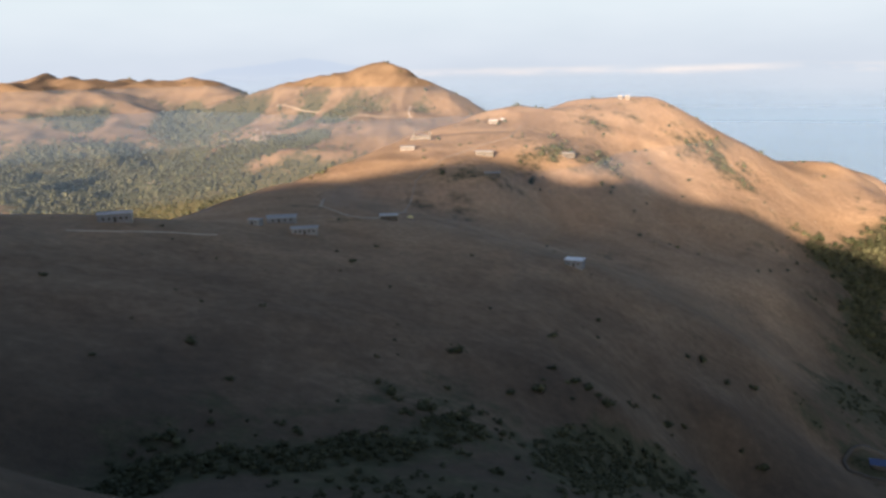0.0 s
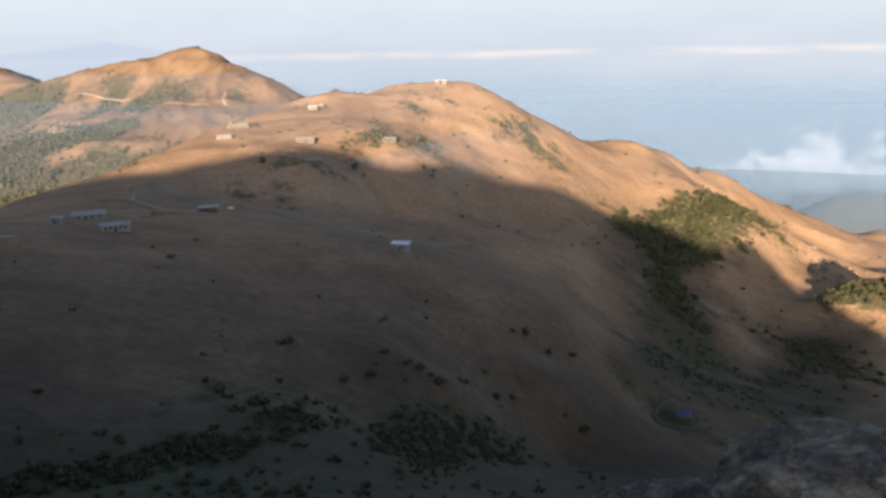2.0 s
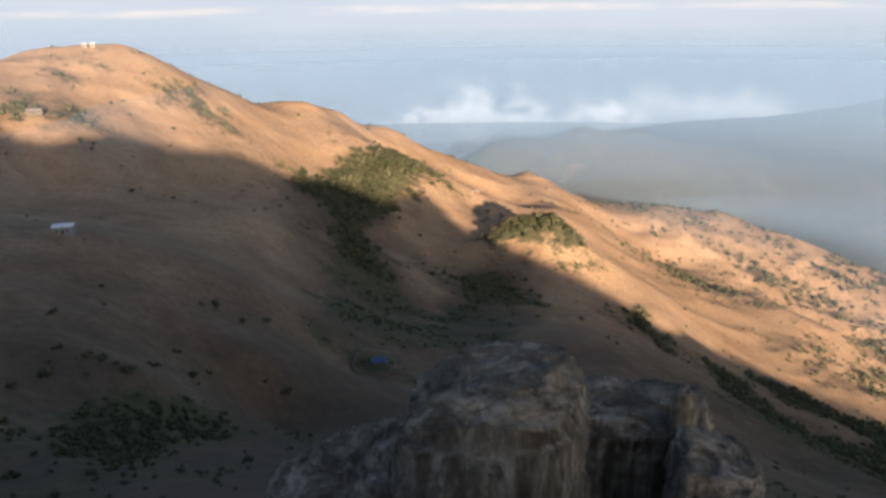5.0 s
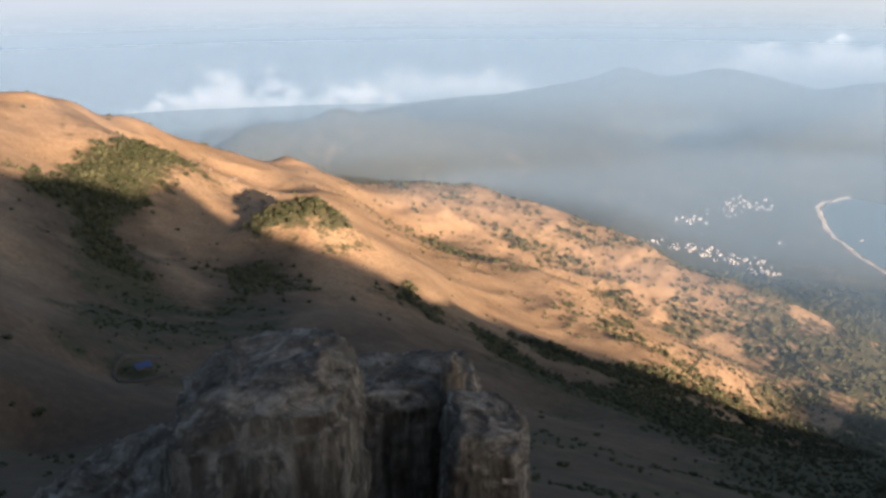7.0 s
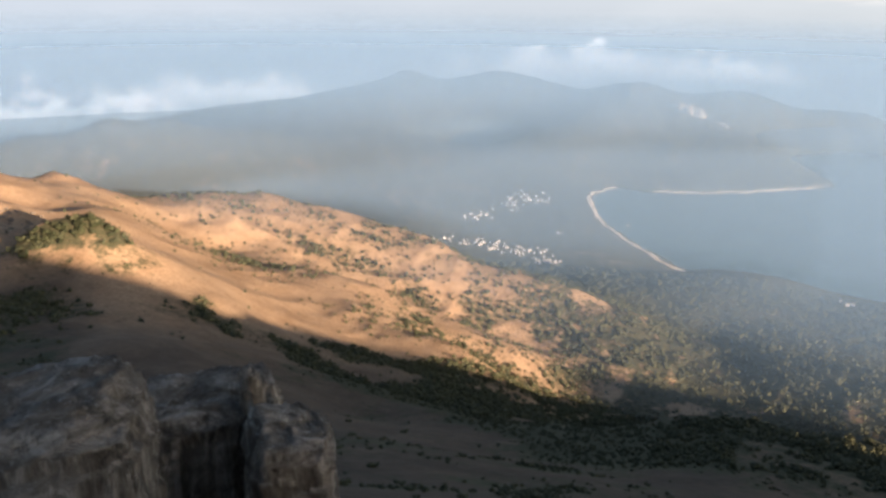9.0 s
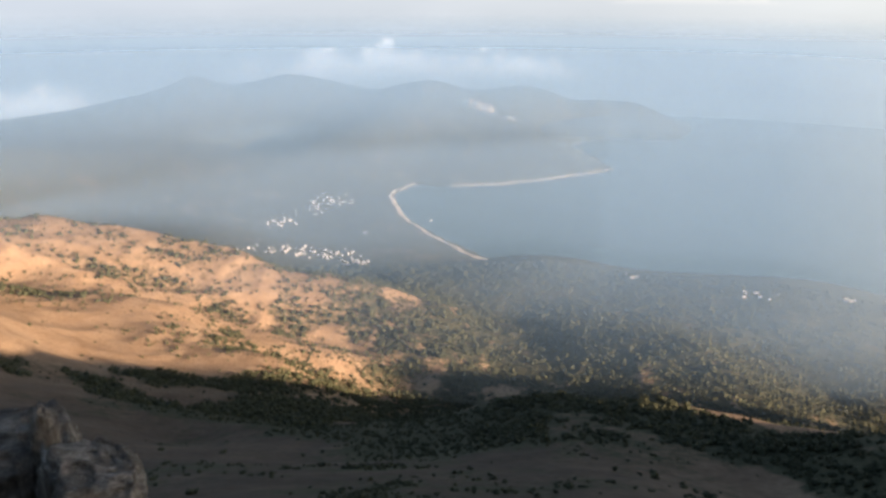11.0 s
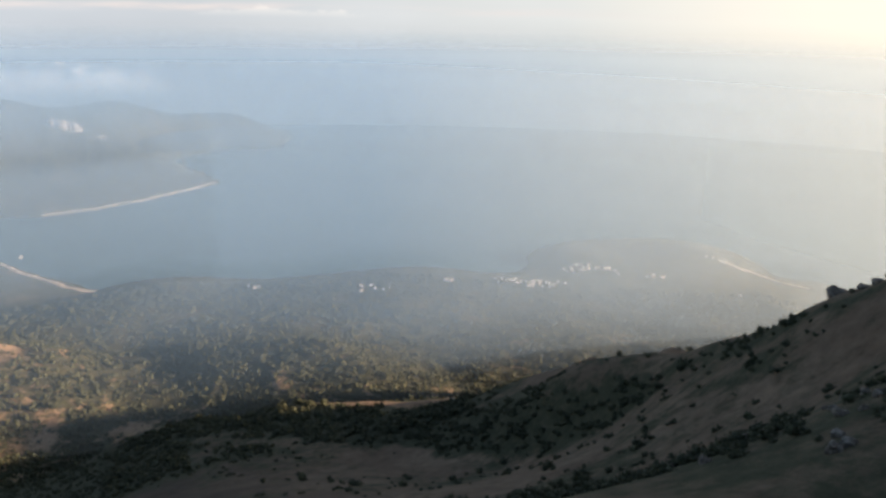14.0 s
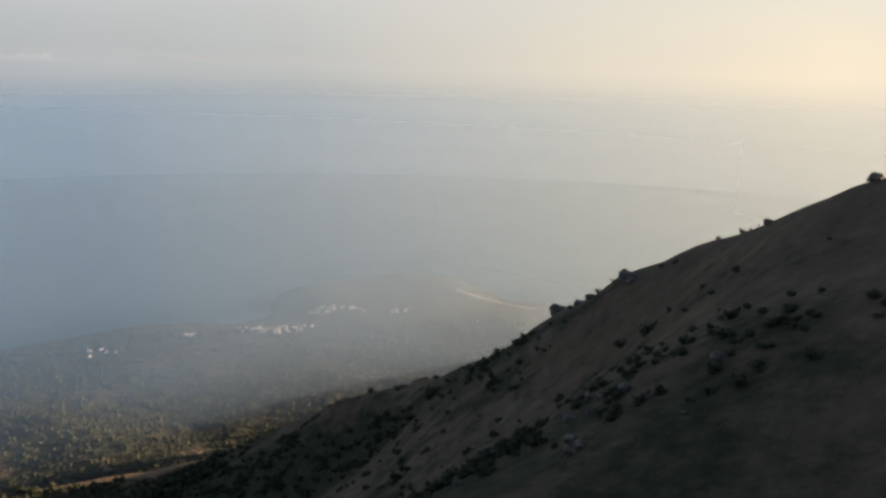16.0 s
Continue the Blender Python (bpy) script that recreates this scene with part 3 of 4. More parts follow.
NEAR_SCRUB_SHADE = [(24, -36), (45, -62), (70, -90), (95, -116), (118, -132)]
STREAM_TOP = [(562, 357), (520, 310), (499, 279), (480, 240), (500, 205)]


def cover(x, y, z):
    """How thick the scrub stands, 0 to 1, with near-slope shade painted in."""
    n1, n2, n3 = value_noise(x, y, 130, 31), value_noise(x, y, 48, 32), value_noise(x, y, 17, 33)
    rough = 0.30 * n1 + 0.30 * n2 + 0.22 * n3
    low = np.clip((420 - z) / 210.0, 0, 1) * np.clip((x - 680) / 230.0, 0, 1)
    c = low * 0.80 + 1.1 * rough - 0.06
    south = np.clip((150 - y) / 160.0, 0, 1) * np.clip((x - 430) / 90.0, 0, 1) * np.clip((500 - z) / 60.0, 0, 1)
    c = np.maximum(c, south * 1.0 + rough)
    c = np.maximum(c, 0.44 * np.clip((x - 700) / 150.0, 0, 1) * (z < 330) + rough * 1.1 - 0.02)
    north = np.clip((628 - z) / 55.0, 0, 1) * np.clip((y - 880) / 120.0, 0, 1) * np.clip((120 - x) / 200.0, 0, 1)
    c = np.maximum(c, north * 1.15 + rough - 0.1)
    # thickets fill the gullies of the eastern slopes and leave the ribs bare
    east = np.clip((x - 640) / 200.0, 0, 1) * np.clip((1600 - x) / 200.0, 0, 1)
    rib = np.abs(value_noise(x * 0.45 + 25 * value_noise(x, y, 90, 12), y + 20 * value_noise(x, y, 70, 13), 48, 6))
    c = c + east * np.clip((360 - z) / 120.0, 0, 1) * (1.0 * rib - 0.25)
    c = np.maximum(c, np.where((z < 110) & (x > 1300) | (x > 1450), 0.86 + 0.35 * rough, 0))
    fold = np.abs(value_noise(x + 30 * value_noise(x, y, 110, 14), y * 0.5, 75, 15))
    massif = np.clip((y - 950) / 100.0, 0, 1) * np.clip((150 - x) / 200.0, 0, 1)
    c = np.maximum(c, massif * (0.06 + 0.5 * rough + 1.0 * np.clip((fold - 0.30) / 0.3, 0, 1) * np.clip((700 - z) / 70.0, 0, 1)))
    for line, width in ((GROVE, 52), (GROVE_LOW, 26), (SPUR_GROVE, 26), (GULLY_ROW, 10), (GULLY_PATCH, 17),
                        (SHOULDER_BUSH, 40), (SHOULDER_BAND, 30), (CREST_BAND, 13), (FOOT_BAND, 40), (STREAM, 88), (STREAM_TOP, 34), (SHADE_WOOD, 58)):
        c = np.maximum(c, near_line(x, y, line, width))
    # wide thin scrub that also paints the shade of the near slopes and gullies
    for line, width, deep in ((GULLY_ROW, 85, 0.34), (GULLY_PATCH, 80, 0.36), (INNER, 130, 0.34), (GULLY_WOOD, 46, 0.55), (SPUR_SHADE, 46, 0.46)):
        c = np.maximum(c, deep * near_line(x, y, line, width, 0.5) + 0.9 * rough)
    c = np.maximum(c, 0.62 * near_line(x, y, NEAR_SCRUB_SHADE, 100, 0.2) + 0.8 * rough)
    c = c * (1 - 0.5 * near_line(x, y, SHOULDER_CREST, 14, 0.2))
    return np.clip(c, 0, 1)


def shade_and_heath(x, y, z):
    """Darkens pale grass: painted shade on near slopes and gullies, brown heath on northern massif."""
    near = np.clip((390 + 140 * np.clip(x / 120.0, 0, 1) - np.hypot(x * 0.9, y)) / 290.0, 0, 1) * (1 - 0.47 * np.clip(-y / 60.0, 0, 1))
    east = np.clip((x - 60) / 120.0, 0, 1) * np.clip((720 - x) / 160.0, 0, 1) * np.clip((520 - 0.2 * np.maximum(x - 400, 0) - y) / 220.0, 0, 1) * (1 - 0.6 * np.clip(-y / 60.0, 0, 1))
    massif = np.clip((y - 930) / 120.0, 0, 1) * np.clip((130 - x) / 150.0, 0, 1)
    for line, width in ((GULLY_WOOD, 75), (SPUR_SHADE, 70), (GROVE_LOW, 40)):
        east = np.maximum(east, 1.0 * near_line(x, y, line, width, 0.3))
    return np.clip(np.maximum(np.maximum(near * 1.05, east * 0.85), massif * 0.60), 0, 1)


scrub = cover(X, Y, Zg)
# on the eastern slopes dry grass shows between single bushes
open_slope = np.clip((X - 640) / 150.0, 0, 1) * np.clip((1560 - X) / 120.0, 0, 1) * np.clip((Zg - 110) / 90.0, 0, 1) * np.clip((Y - 60) / 120.0, 0, 1)
ground = tagged(grid_mesh("ground", X, Y, Zg, GROUND), "steep dry-grass mountain slopes with scrub in the hollows", "ground", kind="structure")


ground.data.attributes.new("scrub", "FLOAT", "POINT").data.foreach_set("value", (scrub * (1 - 0.5 * open_slope)).ravel().astype(np.float32))
ground.data.attributes.new("shade_heath", "FLOAT", "POINT").data.foreach_set("value", shade_and_heath(X, Y, Zg).ravel().astype(np.float32))


def ring(name, radius, z0, z1, material, steps=160, a0=0.0, a1=360.0, rows=2):
    v, fc = [], []
    full = a1 - a0 >= 360
    n = steps if full else steps + 1
    for j in range(rows):
        for i in range(n):
            a = radians(a0 + (a1 - a0) * i / steps)
            v.append((radius * math.sin(a), radius * math.cos(a), z0 + (z1 - z0) * j / (rows - 1)))
    for j in range(rows - 1):
        for i in range(steps):
            k = (i + 1) % n
            fc.append((j * n + i, j * n + k, (j + 1) * n + k, (j + 1) * n + i))
    return link_mesh(name, v, fc, material)


def disc(name, radius, z, material, steps=128):
    v = [(radius * math.sin(2 * math.pi * i / steps), radius * math.cos(2 * math.pi * i / steps), z) for i in range(steps)]
    return link_mesh(name, v, [tuple(range(steps - 1, -1, -1))], material, smooth=False)


tagged(disc("water", 4890, 0.0, SEA), "calm grey-blue sea lying in haze", "sea", kind="structure")
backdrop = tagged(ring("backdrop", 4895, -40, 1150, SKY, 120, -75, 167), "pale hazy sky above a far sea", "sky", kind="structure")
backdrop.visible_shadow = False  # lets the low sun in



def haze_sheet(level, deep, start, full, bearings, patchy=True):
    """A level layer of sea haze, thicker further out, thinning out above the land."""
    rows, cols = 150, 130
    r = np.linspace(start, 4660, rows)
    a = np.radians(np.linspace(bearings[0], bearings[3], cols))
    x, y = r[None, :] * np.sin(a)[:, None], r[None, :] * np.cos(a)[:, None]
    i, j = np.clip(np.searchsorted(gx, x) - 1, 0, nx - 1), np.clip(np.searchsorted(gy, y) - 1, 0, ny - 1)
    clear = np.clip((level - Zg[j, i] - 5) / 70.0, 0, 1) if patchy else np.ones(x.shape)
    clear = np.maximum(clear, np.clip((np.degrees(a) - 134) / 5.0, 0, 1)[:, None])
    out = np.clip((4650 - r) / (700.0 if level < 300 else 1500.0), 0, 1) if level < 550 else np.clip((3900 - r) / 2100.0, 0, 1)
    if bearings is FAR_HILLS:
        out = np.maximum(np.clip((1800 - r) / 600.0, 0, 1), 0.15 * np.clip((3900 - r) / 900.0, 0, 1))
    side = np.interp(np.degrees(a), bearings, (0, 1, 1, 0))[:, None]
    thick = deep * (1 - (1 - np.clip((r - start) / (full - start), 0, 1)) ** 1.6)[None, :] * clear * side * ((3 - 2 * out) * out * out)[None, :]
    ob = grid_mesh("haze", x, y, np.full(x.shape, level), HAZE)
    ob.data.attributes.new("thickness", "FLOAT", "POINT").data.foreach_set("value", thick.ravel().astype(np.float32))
    ob.visible_shadow = False  # casts no shadow, so the low sun still reaches the land
    return tagged(ob, "thin bluish sea haze hanging over the land", "haze", kind="stuff")


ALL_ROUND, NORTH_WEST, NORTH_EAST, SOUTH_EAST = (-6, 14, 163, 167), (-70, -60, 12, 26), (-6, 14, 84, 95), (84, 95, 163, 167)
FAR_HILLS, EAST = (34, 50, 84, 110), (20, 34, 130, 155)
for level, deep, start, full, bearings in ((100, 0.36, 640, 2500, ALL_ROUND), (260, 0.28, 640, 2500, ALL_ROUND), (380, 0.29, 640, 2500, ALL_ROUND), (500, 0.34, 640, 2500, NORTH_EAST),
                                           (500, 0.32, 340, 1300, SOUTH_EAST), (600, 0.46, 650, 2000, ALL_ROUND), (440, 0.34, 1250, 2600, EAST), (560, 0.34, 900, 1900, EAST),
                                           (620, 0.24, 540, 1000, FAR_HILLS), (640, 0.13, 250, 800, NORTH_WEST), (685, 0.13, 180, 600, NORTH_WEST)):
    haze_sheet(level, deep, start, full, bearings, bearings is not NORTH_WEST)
# ---- things ----
def part(name, bm, material, parent=None, label="", smooth=False):
    me = bpy.data.meshes.new(name)
    bm.to_mesh(me)
    bm.free()
    me.materials.append(material)
    if smooth:
        me.shade_smooth()
    ob = new(name, me)
    ob.parent = parent
    if label:
        ob["label"] = label
    return ob


def raw(name, verts, faces, material, parent=None, smooth=False):
    """A triangle mesh from arrays."""
    me = bpy.data.meshes.new(name)
    v, f = np.asarray(verts, np.float32), np.asarray(faces, np.int32)
    me.vertices.add(len(v))
    me.vertices.foreach_set("co", v.ravel())
    me.loops.add(f.size)
    me.loops.foreach_set("vertex_index", f.ravel())
    me.polygons.add(len(f))
    me.polygons.foreach_set("loop_start", np.arange(len(f), dtype=np.int32) * 3)
    me.update(calc_edges=True)
    me.materials.append(material)
    if smooth:
        me.shade_smooth()
    ob = new(name, me)
    ob.parent = parent
    return ob


def box(bm, x0, x1, y0, y1, z0, z1):
    v = [bm.verts.new((x, y, z)) for z in (z0, z1) for x, y in ((x0, y0), (x1, y0), (x1, y1), (x0, y1))]
    for q in ((3, 2, 1, 0), (4, 5, 6, 7), (0, 1, 5, 4), (1, 2, 6, 5), (2, 3, 7, 6), (3, 0, 4, 7)):
        bm.faces.new([v[i] for i in q])


def solid(*boxes, bevel=0.0):
    bm = bmesh.new()
    for b in boxes:
        box(bm, *b)
    if bevel:
        bmesh.ops.bevel(bm, geom=bm.edges[:], offset=bevel, segments=1, affect="EDGES")
    return bm


# ---- near rocks ----
def fractal(p, octaves=5):
    return noise.fractal(p, 1.0, 2.1, octaves)


def boulder(name, centre, half, yaw, lean, power, seed, label, cuts=40):
    """A weathered block: a rounded box with bedding ledges, cracks and fluted sides."""
    bm = bmesh.new()
    bmesh.ops.create_cube(bm, size=2.0)
    bmesh.ops.subdivide_edges(bm, edges=bm.edges[:], cuts=cuts, use_grid_fill=True)
    off = Vector((seed * 17.3, seed * 5.1, seed * 9.7))
    for v in bm.verts:
        p = v.co.copy()
        n = (abs(p.x) ** power + abs(p.y) ** power + abs(p.z) ** power) ** (1 / power)
        p /= n
        d = p.normalized()
        q = Vector((p.x * half[0], p.y * half[1], p.z * half[2]))
        q.z += lean[0] * q.x * max(0.0, p.z) + lean[1] * q.y * max(0.0, p.z)
        wob = fractal(q * 0.22 + off, 4) * 0.55
        bed = (q.z + 0.35 * fractal(q * 0.4 + off, 3)) * 1.7
        ledge = (bed - math.floor(bed)) ** 3 * 0.16 - 0.05
        flute = fractal(Vector((q.x * 1.6, q.y * 1.6, q.z * 0.25)) + off, 5) * 0.26 * max(0.0, 1 - abs(d.z) * 1.1)
        top = fractal(Vector((q.x * 0.5, q.y * 2.2, q.z * 2.2)) + off, 5) * 0.20 * abs(d.z)
        fine = fractal(q * 2.4 + off, 4) * 0.07
        v.co = q + d * (wob + ledge * (0.4 + abs(d.z)) + flute + top + fine)
    bm.normal_update()
    ob = part(name, bm, ROCK, smooth=True)
    ob.matrix_world = pose(*centre, 0, 0, yaw)
    return tagged(ob, label, "boulder", "boulders below the viewpoint")


boulder("boulder", (14.1, 17.3, 704.5), (2.9, 2.7, 4.75), -45, (0.13, 0.06), 4.2, 1, "huge grey weathered granite boulder with ledges and stains")
boulder("boulder", (21.0, 13.8, 701.7), (1.5, 2.2, 3.9), -52, (-0.28, 0.0), 6, 2, "dark cracked boulder with a sloping broken side")
boulder("boulder", (22.9, 18.7, 701.3), (2.6, 2.0, 3.6), -50, (0.0, 0.1), 7, 3, "flat-topped dark boulder behind a deep cleft")
boulder("boulder", (22.3, 16.2, 705.3), (0.45, 0.6, 1.35), -50, (-0.5, 0.0), 1.5, 4, "pointed dark rock spike on a boulder", 16)
boulder("boulder", (10.7, 20.4, 701.9), (2.9, 3.0, 4.2), -30, (0.28, 0.1), 3.4, 5, "low rounded dark boulder sloping away from a larger one")

ROCK_FORMS = []


def loose_rock(x, y, size, turn, label, material=ROCK, flat=0.6, group="rock outcrops"):
    """A broken rock, half sunk in the ground."""
    while len(ROCK_FORMS) < 5:
        k = len(ROCK_FORMS)
        bm = bmesh.new()
        bmesh.ops.create_icosphere(bm, subdivisions=3, radius=1.0)
        for v in bm.verts:
            d = v.co.normalized()
            cell = noise.cell_vector(d * 1.5 + Vector((k * 7, 3, 1)))
            v.co = d * (0.85 + 0.35 * noise.noise(d * 1.3 + Vector((k * 5, 0, 0))) + 0.12 * fractal(d * 4 + Vector((0, k * 3, 0)), 3) + 0.12 * cell[0])
        me = bpy.data.meshes.new("rock")
        bm.to_mesh(me)
        bm.free()
        ROCK_FORMS.append(me)
    me = ROCK_FORMS[int(abs(x * 7 + y * 3)) % 5]
    if me.materials and me.materials[0] != material or not me.materials:
        me = me.copy()
        me.materials.clear()
        me.materials.append(material)
    ob = new("rock", me)
    ob.matrix_world = Matrix.LocRotScale((x, y, height(x, y) + size * flat * 0.25), Euler((0, 0, radians(turn))), (size, size * 0.8, size * flat))
    return tagged(ob, label, "rock", group)


for x, y, s, f in ((103, -141, 2.3, 0.75), (100, -139, 1.5, 0.8), (127, -147, 3.0, 0.6), (113, -142, 1.6, 0.6), (118, -144, 1.4, 0.7), (50, -129, 1.7, 0.6), (69, -135, 1.3, 0.6), (93, -139, 1.0, 0.6)):
    loose_rock(x, y, s, x * 31 % 360, "dark crag standing on the grassy shoulder crest", ROCK, f, "crags on the shoulder")
rock_rng = random.Random(5)
for cx0, cy0, sx, sy, count, s0, s1, mat, lab in (
        (55, -68, 16, 14, 26, 0.4, 1.0, ROCK, "grey rock showing through the dark slope"),
        (598, 740, 22, 30, 26, 1.2, 3.6, PALE_ROCK, "pale rock outcrop in dry grass"),
        (-272, 1245, 30, 28, 30, 2.0, 5.0, PALE_ROCK, "pale rock in a broken cliff band"),
        (-190, 1275, 18, 8, 8, 1.5, 4.0, PALE_ROCK, "pale rock in a broken cliff band"),
        (120, 660, 60, 60, 22, 0.5, 1.3, PALE_ROCK, "small pale rock in dry grass"),
        (300, 760, 60, 50, 18, 0.6, 1.5, PALE_ROCK, "small pale rock in dry grass"),
        (-60, 1350, 50, 60, 14, 1.0, 2.6, PALE_ROCK, "small pale rock in dry grass"),
        (3708, 121, 8, 14, 4, 7.0, 11.0, CLIFF, "pale bare cliff on a far wooded hill")):
    for _ in range(count):
        x, y = rock_rng.gauss(cx0, sx * 0.6), rock_rng.gauss(cy0, sy * 0.6)
        loose_rock(x, y, rock_rng.uniform(s0, s1), rock_rng.uniform(0, 360), lab, mat, rock_rng.uniform(0.5, 0.9))

for x, y, size, tall in ((3742, 332, 11, 1.5), (3736, 314, 14, 2.1), (3733, 292, 13, 2.4), (3730, 270, 16, 2.3), (3731, 248, 12, 2.6), (3728, 226, 15, 2.2), (3734, 208, 10, 1.6),
                         (3842, -200, 9, 1.6), (3836, -214, 7, 1.2)):
    loose_rock(x, y, size, y * 37 % 360, "pale upright cliff buttress on a far wooded hill", CLIFF, tall)


# ---- huts ----
def pierced_wall(length, high, thick, y0, gaps):
    """One wall along x, in one piece, with the gaps (x0, x1, z0, z1) left open."""
    xs = sorted({-length / 2, length / 2, *[g[0] for g in gaps], *[g[1] for g in gaps]})
    zs = sorted({-1.0, high, *[g[2] for g in gaps], *[g[3] for g in gaps]})
    full = [[not any(g[0] <= a and g[1] >= b and g[2] <= c and g[3] >= d for g in gaps) for c, d in zip(zs, zs[1:])] for a, b in zip(xs, xs[1:])]
    bm = bmesh.new()
    grid = {}

    def at(i, k, s):
        if (i, k, s) not in grid:
            grid[i, k, s] = bm.verts.new((xs[i], y0 + s * thick, zs[k]))
        return grid[i, k, s]

    def solid_at(i, k):
        return 0 <= i < len(full) and 0 <= k < len(full[0]) and full[i][k]

    for i in range(len(full)):
        for k in range(len(full[0])):
            if not full[i][k]:
                continue
            bm.faces.new((at(i, k, 0), at(i + 1, k, 0), at(i + 1, k + 1, 0), at(i, k + 1, 0)))
            bm.faces.new((at(i, k, 1), at(i, k + 1, 1), at(i + 1, k + 1, 1), at(i + 1, k, 1)))
            for di, dk, p, q in ((-1, 0, (0, 0), (0, 1)), (1, 0, (1, 1), (1, 0)), (0, -1, (1, 0), (0, 0)), (0, 1, (0, 1), (1, 1))):
                if not solid_at(i + di, k + dk):
                    bm.faces.new((at(i + p[0], k + p[1], 0), at(i + q[0], k + q[1], 0), at(i + q[0], k + q[1], 1), at(i + p[0], k + p[1], 1)))
    bmesh.ops.recalc_face_normals(bm, faces=bm.faces[:])
    return bm


def hut(x, y, yaw, length, deep, high, label, wall=STONE, roof=SHEET, pitch=0.5, windows=3, door=True, name="hut"):
    """A hill hut: stone walls with openings, door, window frames and a sheet roof."""
    base = new(name)
    t = 0.35
    span = length / (windows + 1 + (1 if door else 0))
    gaps, kinds = [], []
    for i in range(windows + (1 if door else 0)):
        cx = -length / 2 + span * (i + 1)
        if door and i == windows // 2:
            gaps.append((cx - 0.5, cx + 0.5, 0, 2.0)), kinds.append("door")
        else:
            gaps.append((cx - 0.45, cx + 0.45, 0.95, 1.9)), kinds.append("window")
    part("wall", pierced_wall(length, high, t, -deep / 2, gaps), wall, base)
    part("wall", solid((-length / 2, length / 2, deep / 2 - t, deep / 2, -1.0, high + pitch * 0.2)), wall, base)
    for s in (-1, 1):
        part("wall", solid((s * length / 2 - (t if s > 0 else 0), s * length / 2 + (t if s < 0 else 0), -deep / 2 + t, deep / 2 - t, -1.0, high)), wall, base)
    for (a, b, c, d), kind in zip(gaps, kinds):
        o = part(kind, solid((a, b, -deep / 2 + 0.2, -deep / 2 + 0.26, c, d)), DARK_GAP, base)
        if kind == "window":
            part("sill", solid((a - 0.08, b + 0.08, -deep / 2 - 0.06, -deep / 2 + 0.19, c - 0.1, c - 0.004)), WHITEWASH, o)
    bm = bmesh.new()
    o = 0.35
    pts = ((-deep / 2 - o, high + 0.02), (0, high + pitch), (deep / 2 + o, high + 0.02), (deep / 2 + o, high + 0.14), (0, high + pitch + 0.14), (-deep / 2 - o, high + 0.14))
    ends = [[bm.verts.new((s * (length / 2 + o), a, b)) for a, b in pts] for s in (-1, 1)]
    bm.faces.new(ends[0]), bm.faces.new(ends[1][::-1])
    for i in range(6):
        j = (i + 1) % 6
        bm.faces.new((ends[0][j], ends[0][i], ends[1][i], ends[1][j]))
    bmesh.ops.recalc_face_normals(bm, faces=bm.faces[:])
    part("roof", bm, roof, base)
    base.matrix_world = pose(x, y, height(x, y) + 0.1, 0, 0, yaw)
    return tagged(base, label, "hut", "mountain huts")


hut(-116, 279, 18, 11.5, 5.0, 3.0, "long grey stone hut with a dark sheet roof", SHADE_STONE, SHEET, 0.6, 4)
hut(-73, 357, 10, 13.0, 6.0, 2.4, "low stone hut under a wide grey sheet roof", SHADE_STONE, SHEET, 1.1, 3)
hut(-80, 336, -20, 5.0, 3.6, 2.4, "small pale stone hut beside the trail", SHADE_STONE, SHEET, 0.3, 1)
hut(-58, 329, 8, 11.0, 5.0, 2.7, "grey stone hut with a flat grey sheet roof", SHADE_STONE, SHEET, 0.5, 4)
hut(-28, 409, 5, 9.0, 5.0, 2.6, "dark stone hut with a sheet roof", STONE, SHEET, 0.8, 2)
hut(57, 335, -24, 7.6, 5.4, 3.0, "stone hut with a pale metal roof in the grass", SHADE_STONE, PALE_SHEET, 0.3, 2)
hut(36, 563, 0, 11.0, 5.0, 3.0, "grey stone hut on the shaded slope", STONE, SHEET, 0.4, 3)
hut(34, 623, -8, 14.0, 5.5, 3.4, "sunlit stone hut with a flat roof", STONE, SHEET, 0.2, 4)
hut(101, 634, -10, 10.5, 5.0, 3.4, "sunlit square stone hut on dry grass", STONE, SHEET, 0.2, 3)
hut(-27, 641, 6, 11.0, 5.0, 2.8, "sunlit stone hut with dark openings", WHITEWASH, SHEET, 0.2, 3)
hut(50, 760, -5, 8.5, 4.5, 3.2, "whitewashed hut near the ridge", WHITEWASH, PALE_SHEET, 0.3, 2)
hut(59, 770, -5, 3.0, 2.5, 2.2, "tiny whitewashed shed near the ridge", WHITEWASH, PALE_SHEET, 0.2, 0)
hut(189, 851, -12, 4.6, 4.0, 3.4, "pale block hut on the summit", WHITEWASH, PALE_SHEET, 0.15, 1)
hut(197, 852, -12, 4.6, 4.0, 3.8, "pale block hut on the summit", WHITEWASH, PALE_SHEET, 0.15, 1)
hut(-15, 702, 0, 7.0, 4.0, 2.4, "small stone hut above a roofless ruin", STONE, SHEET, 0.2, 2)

ruin = new("ruined_house")
for a in ((-8.2, -6.0, -1.2, 1.2, -1, 6.0), (5.6, 7.6, -1.2, 1.2, -1, 7.0)):
    part("pillar", solid(a, bevel=0.08), STONE, ruin)
part("wall", solid((-6.0, 5.6, -0.2, 0.2, -1, 3.2)), STONE, ruin)
part("wall", solid((-10.5, -8.2, -0.3, 0.3, -1, 2.2)), STONE, ruin)
part("wall", solid((-8.2, -7.8, 1.2, 6.5, -1, 2.6)), STONE, ruin)
ruin.matrix_world = pose(-16, 690, height(-16, 690), 0, 0, 0)
tagged(ruin, "roofless stone ruin with two tall chimney stacks", "ruin")


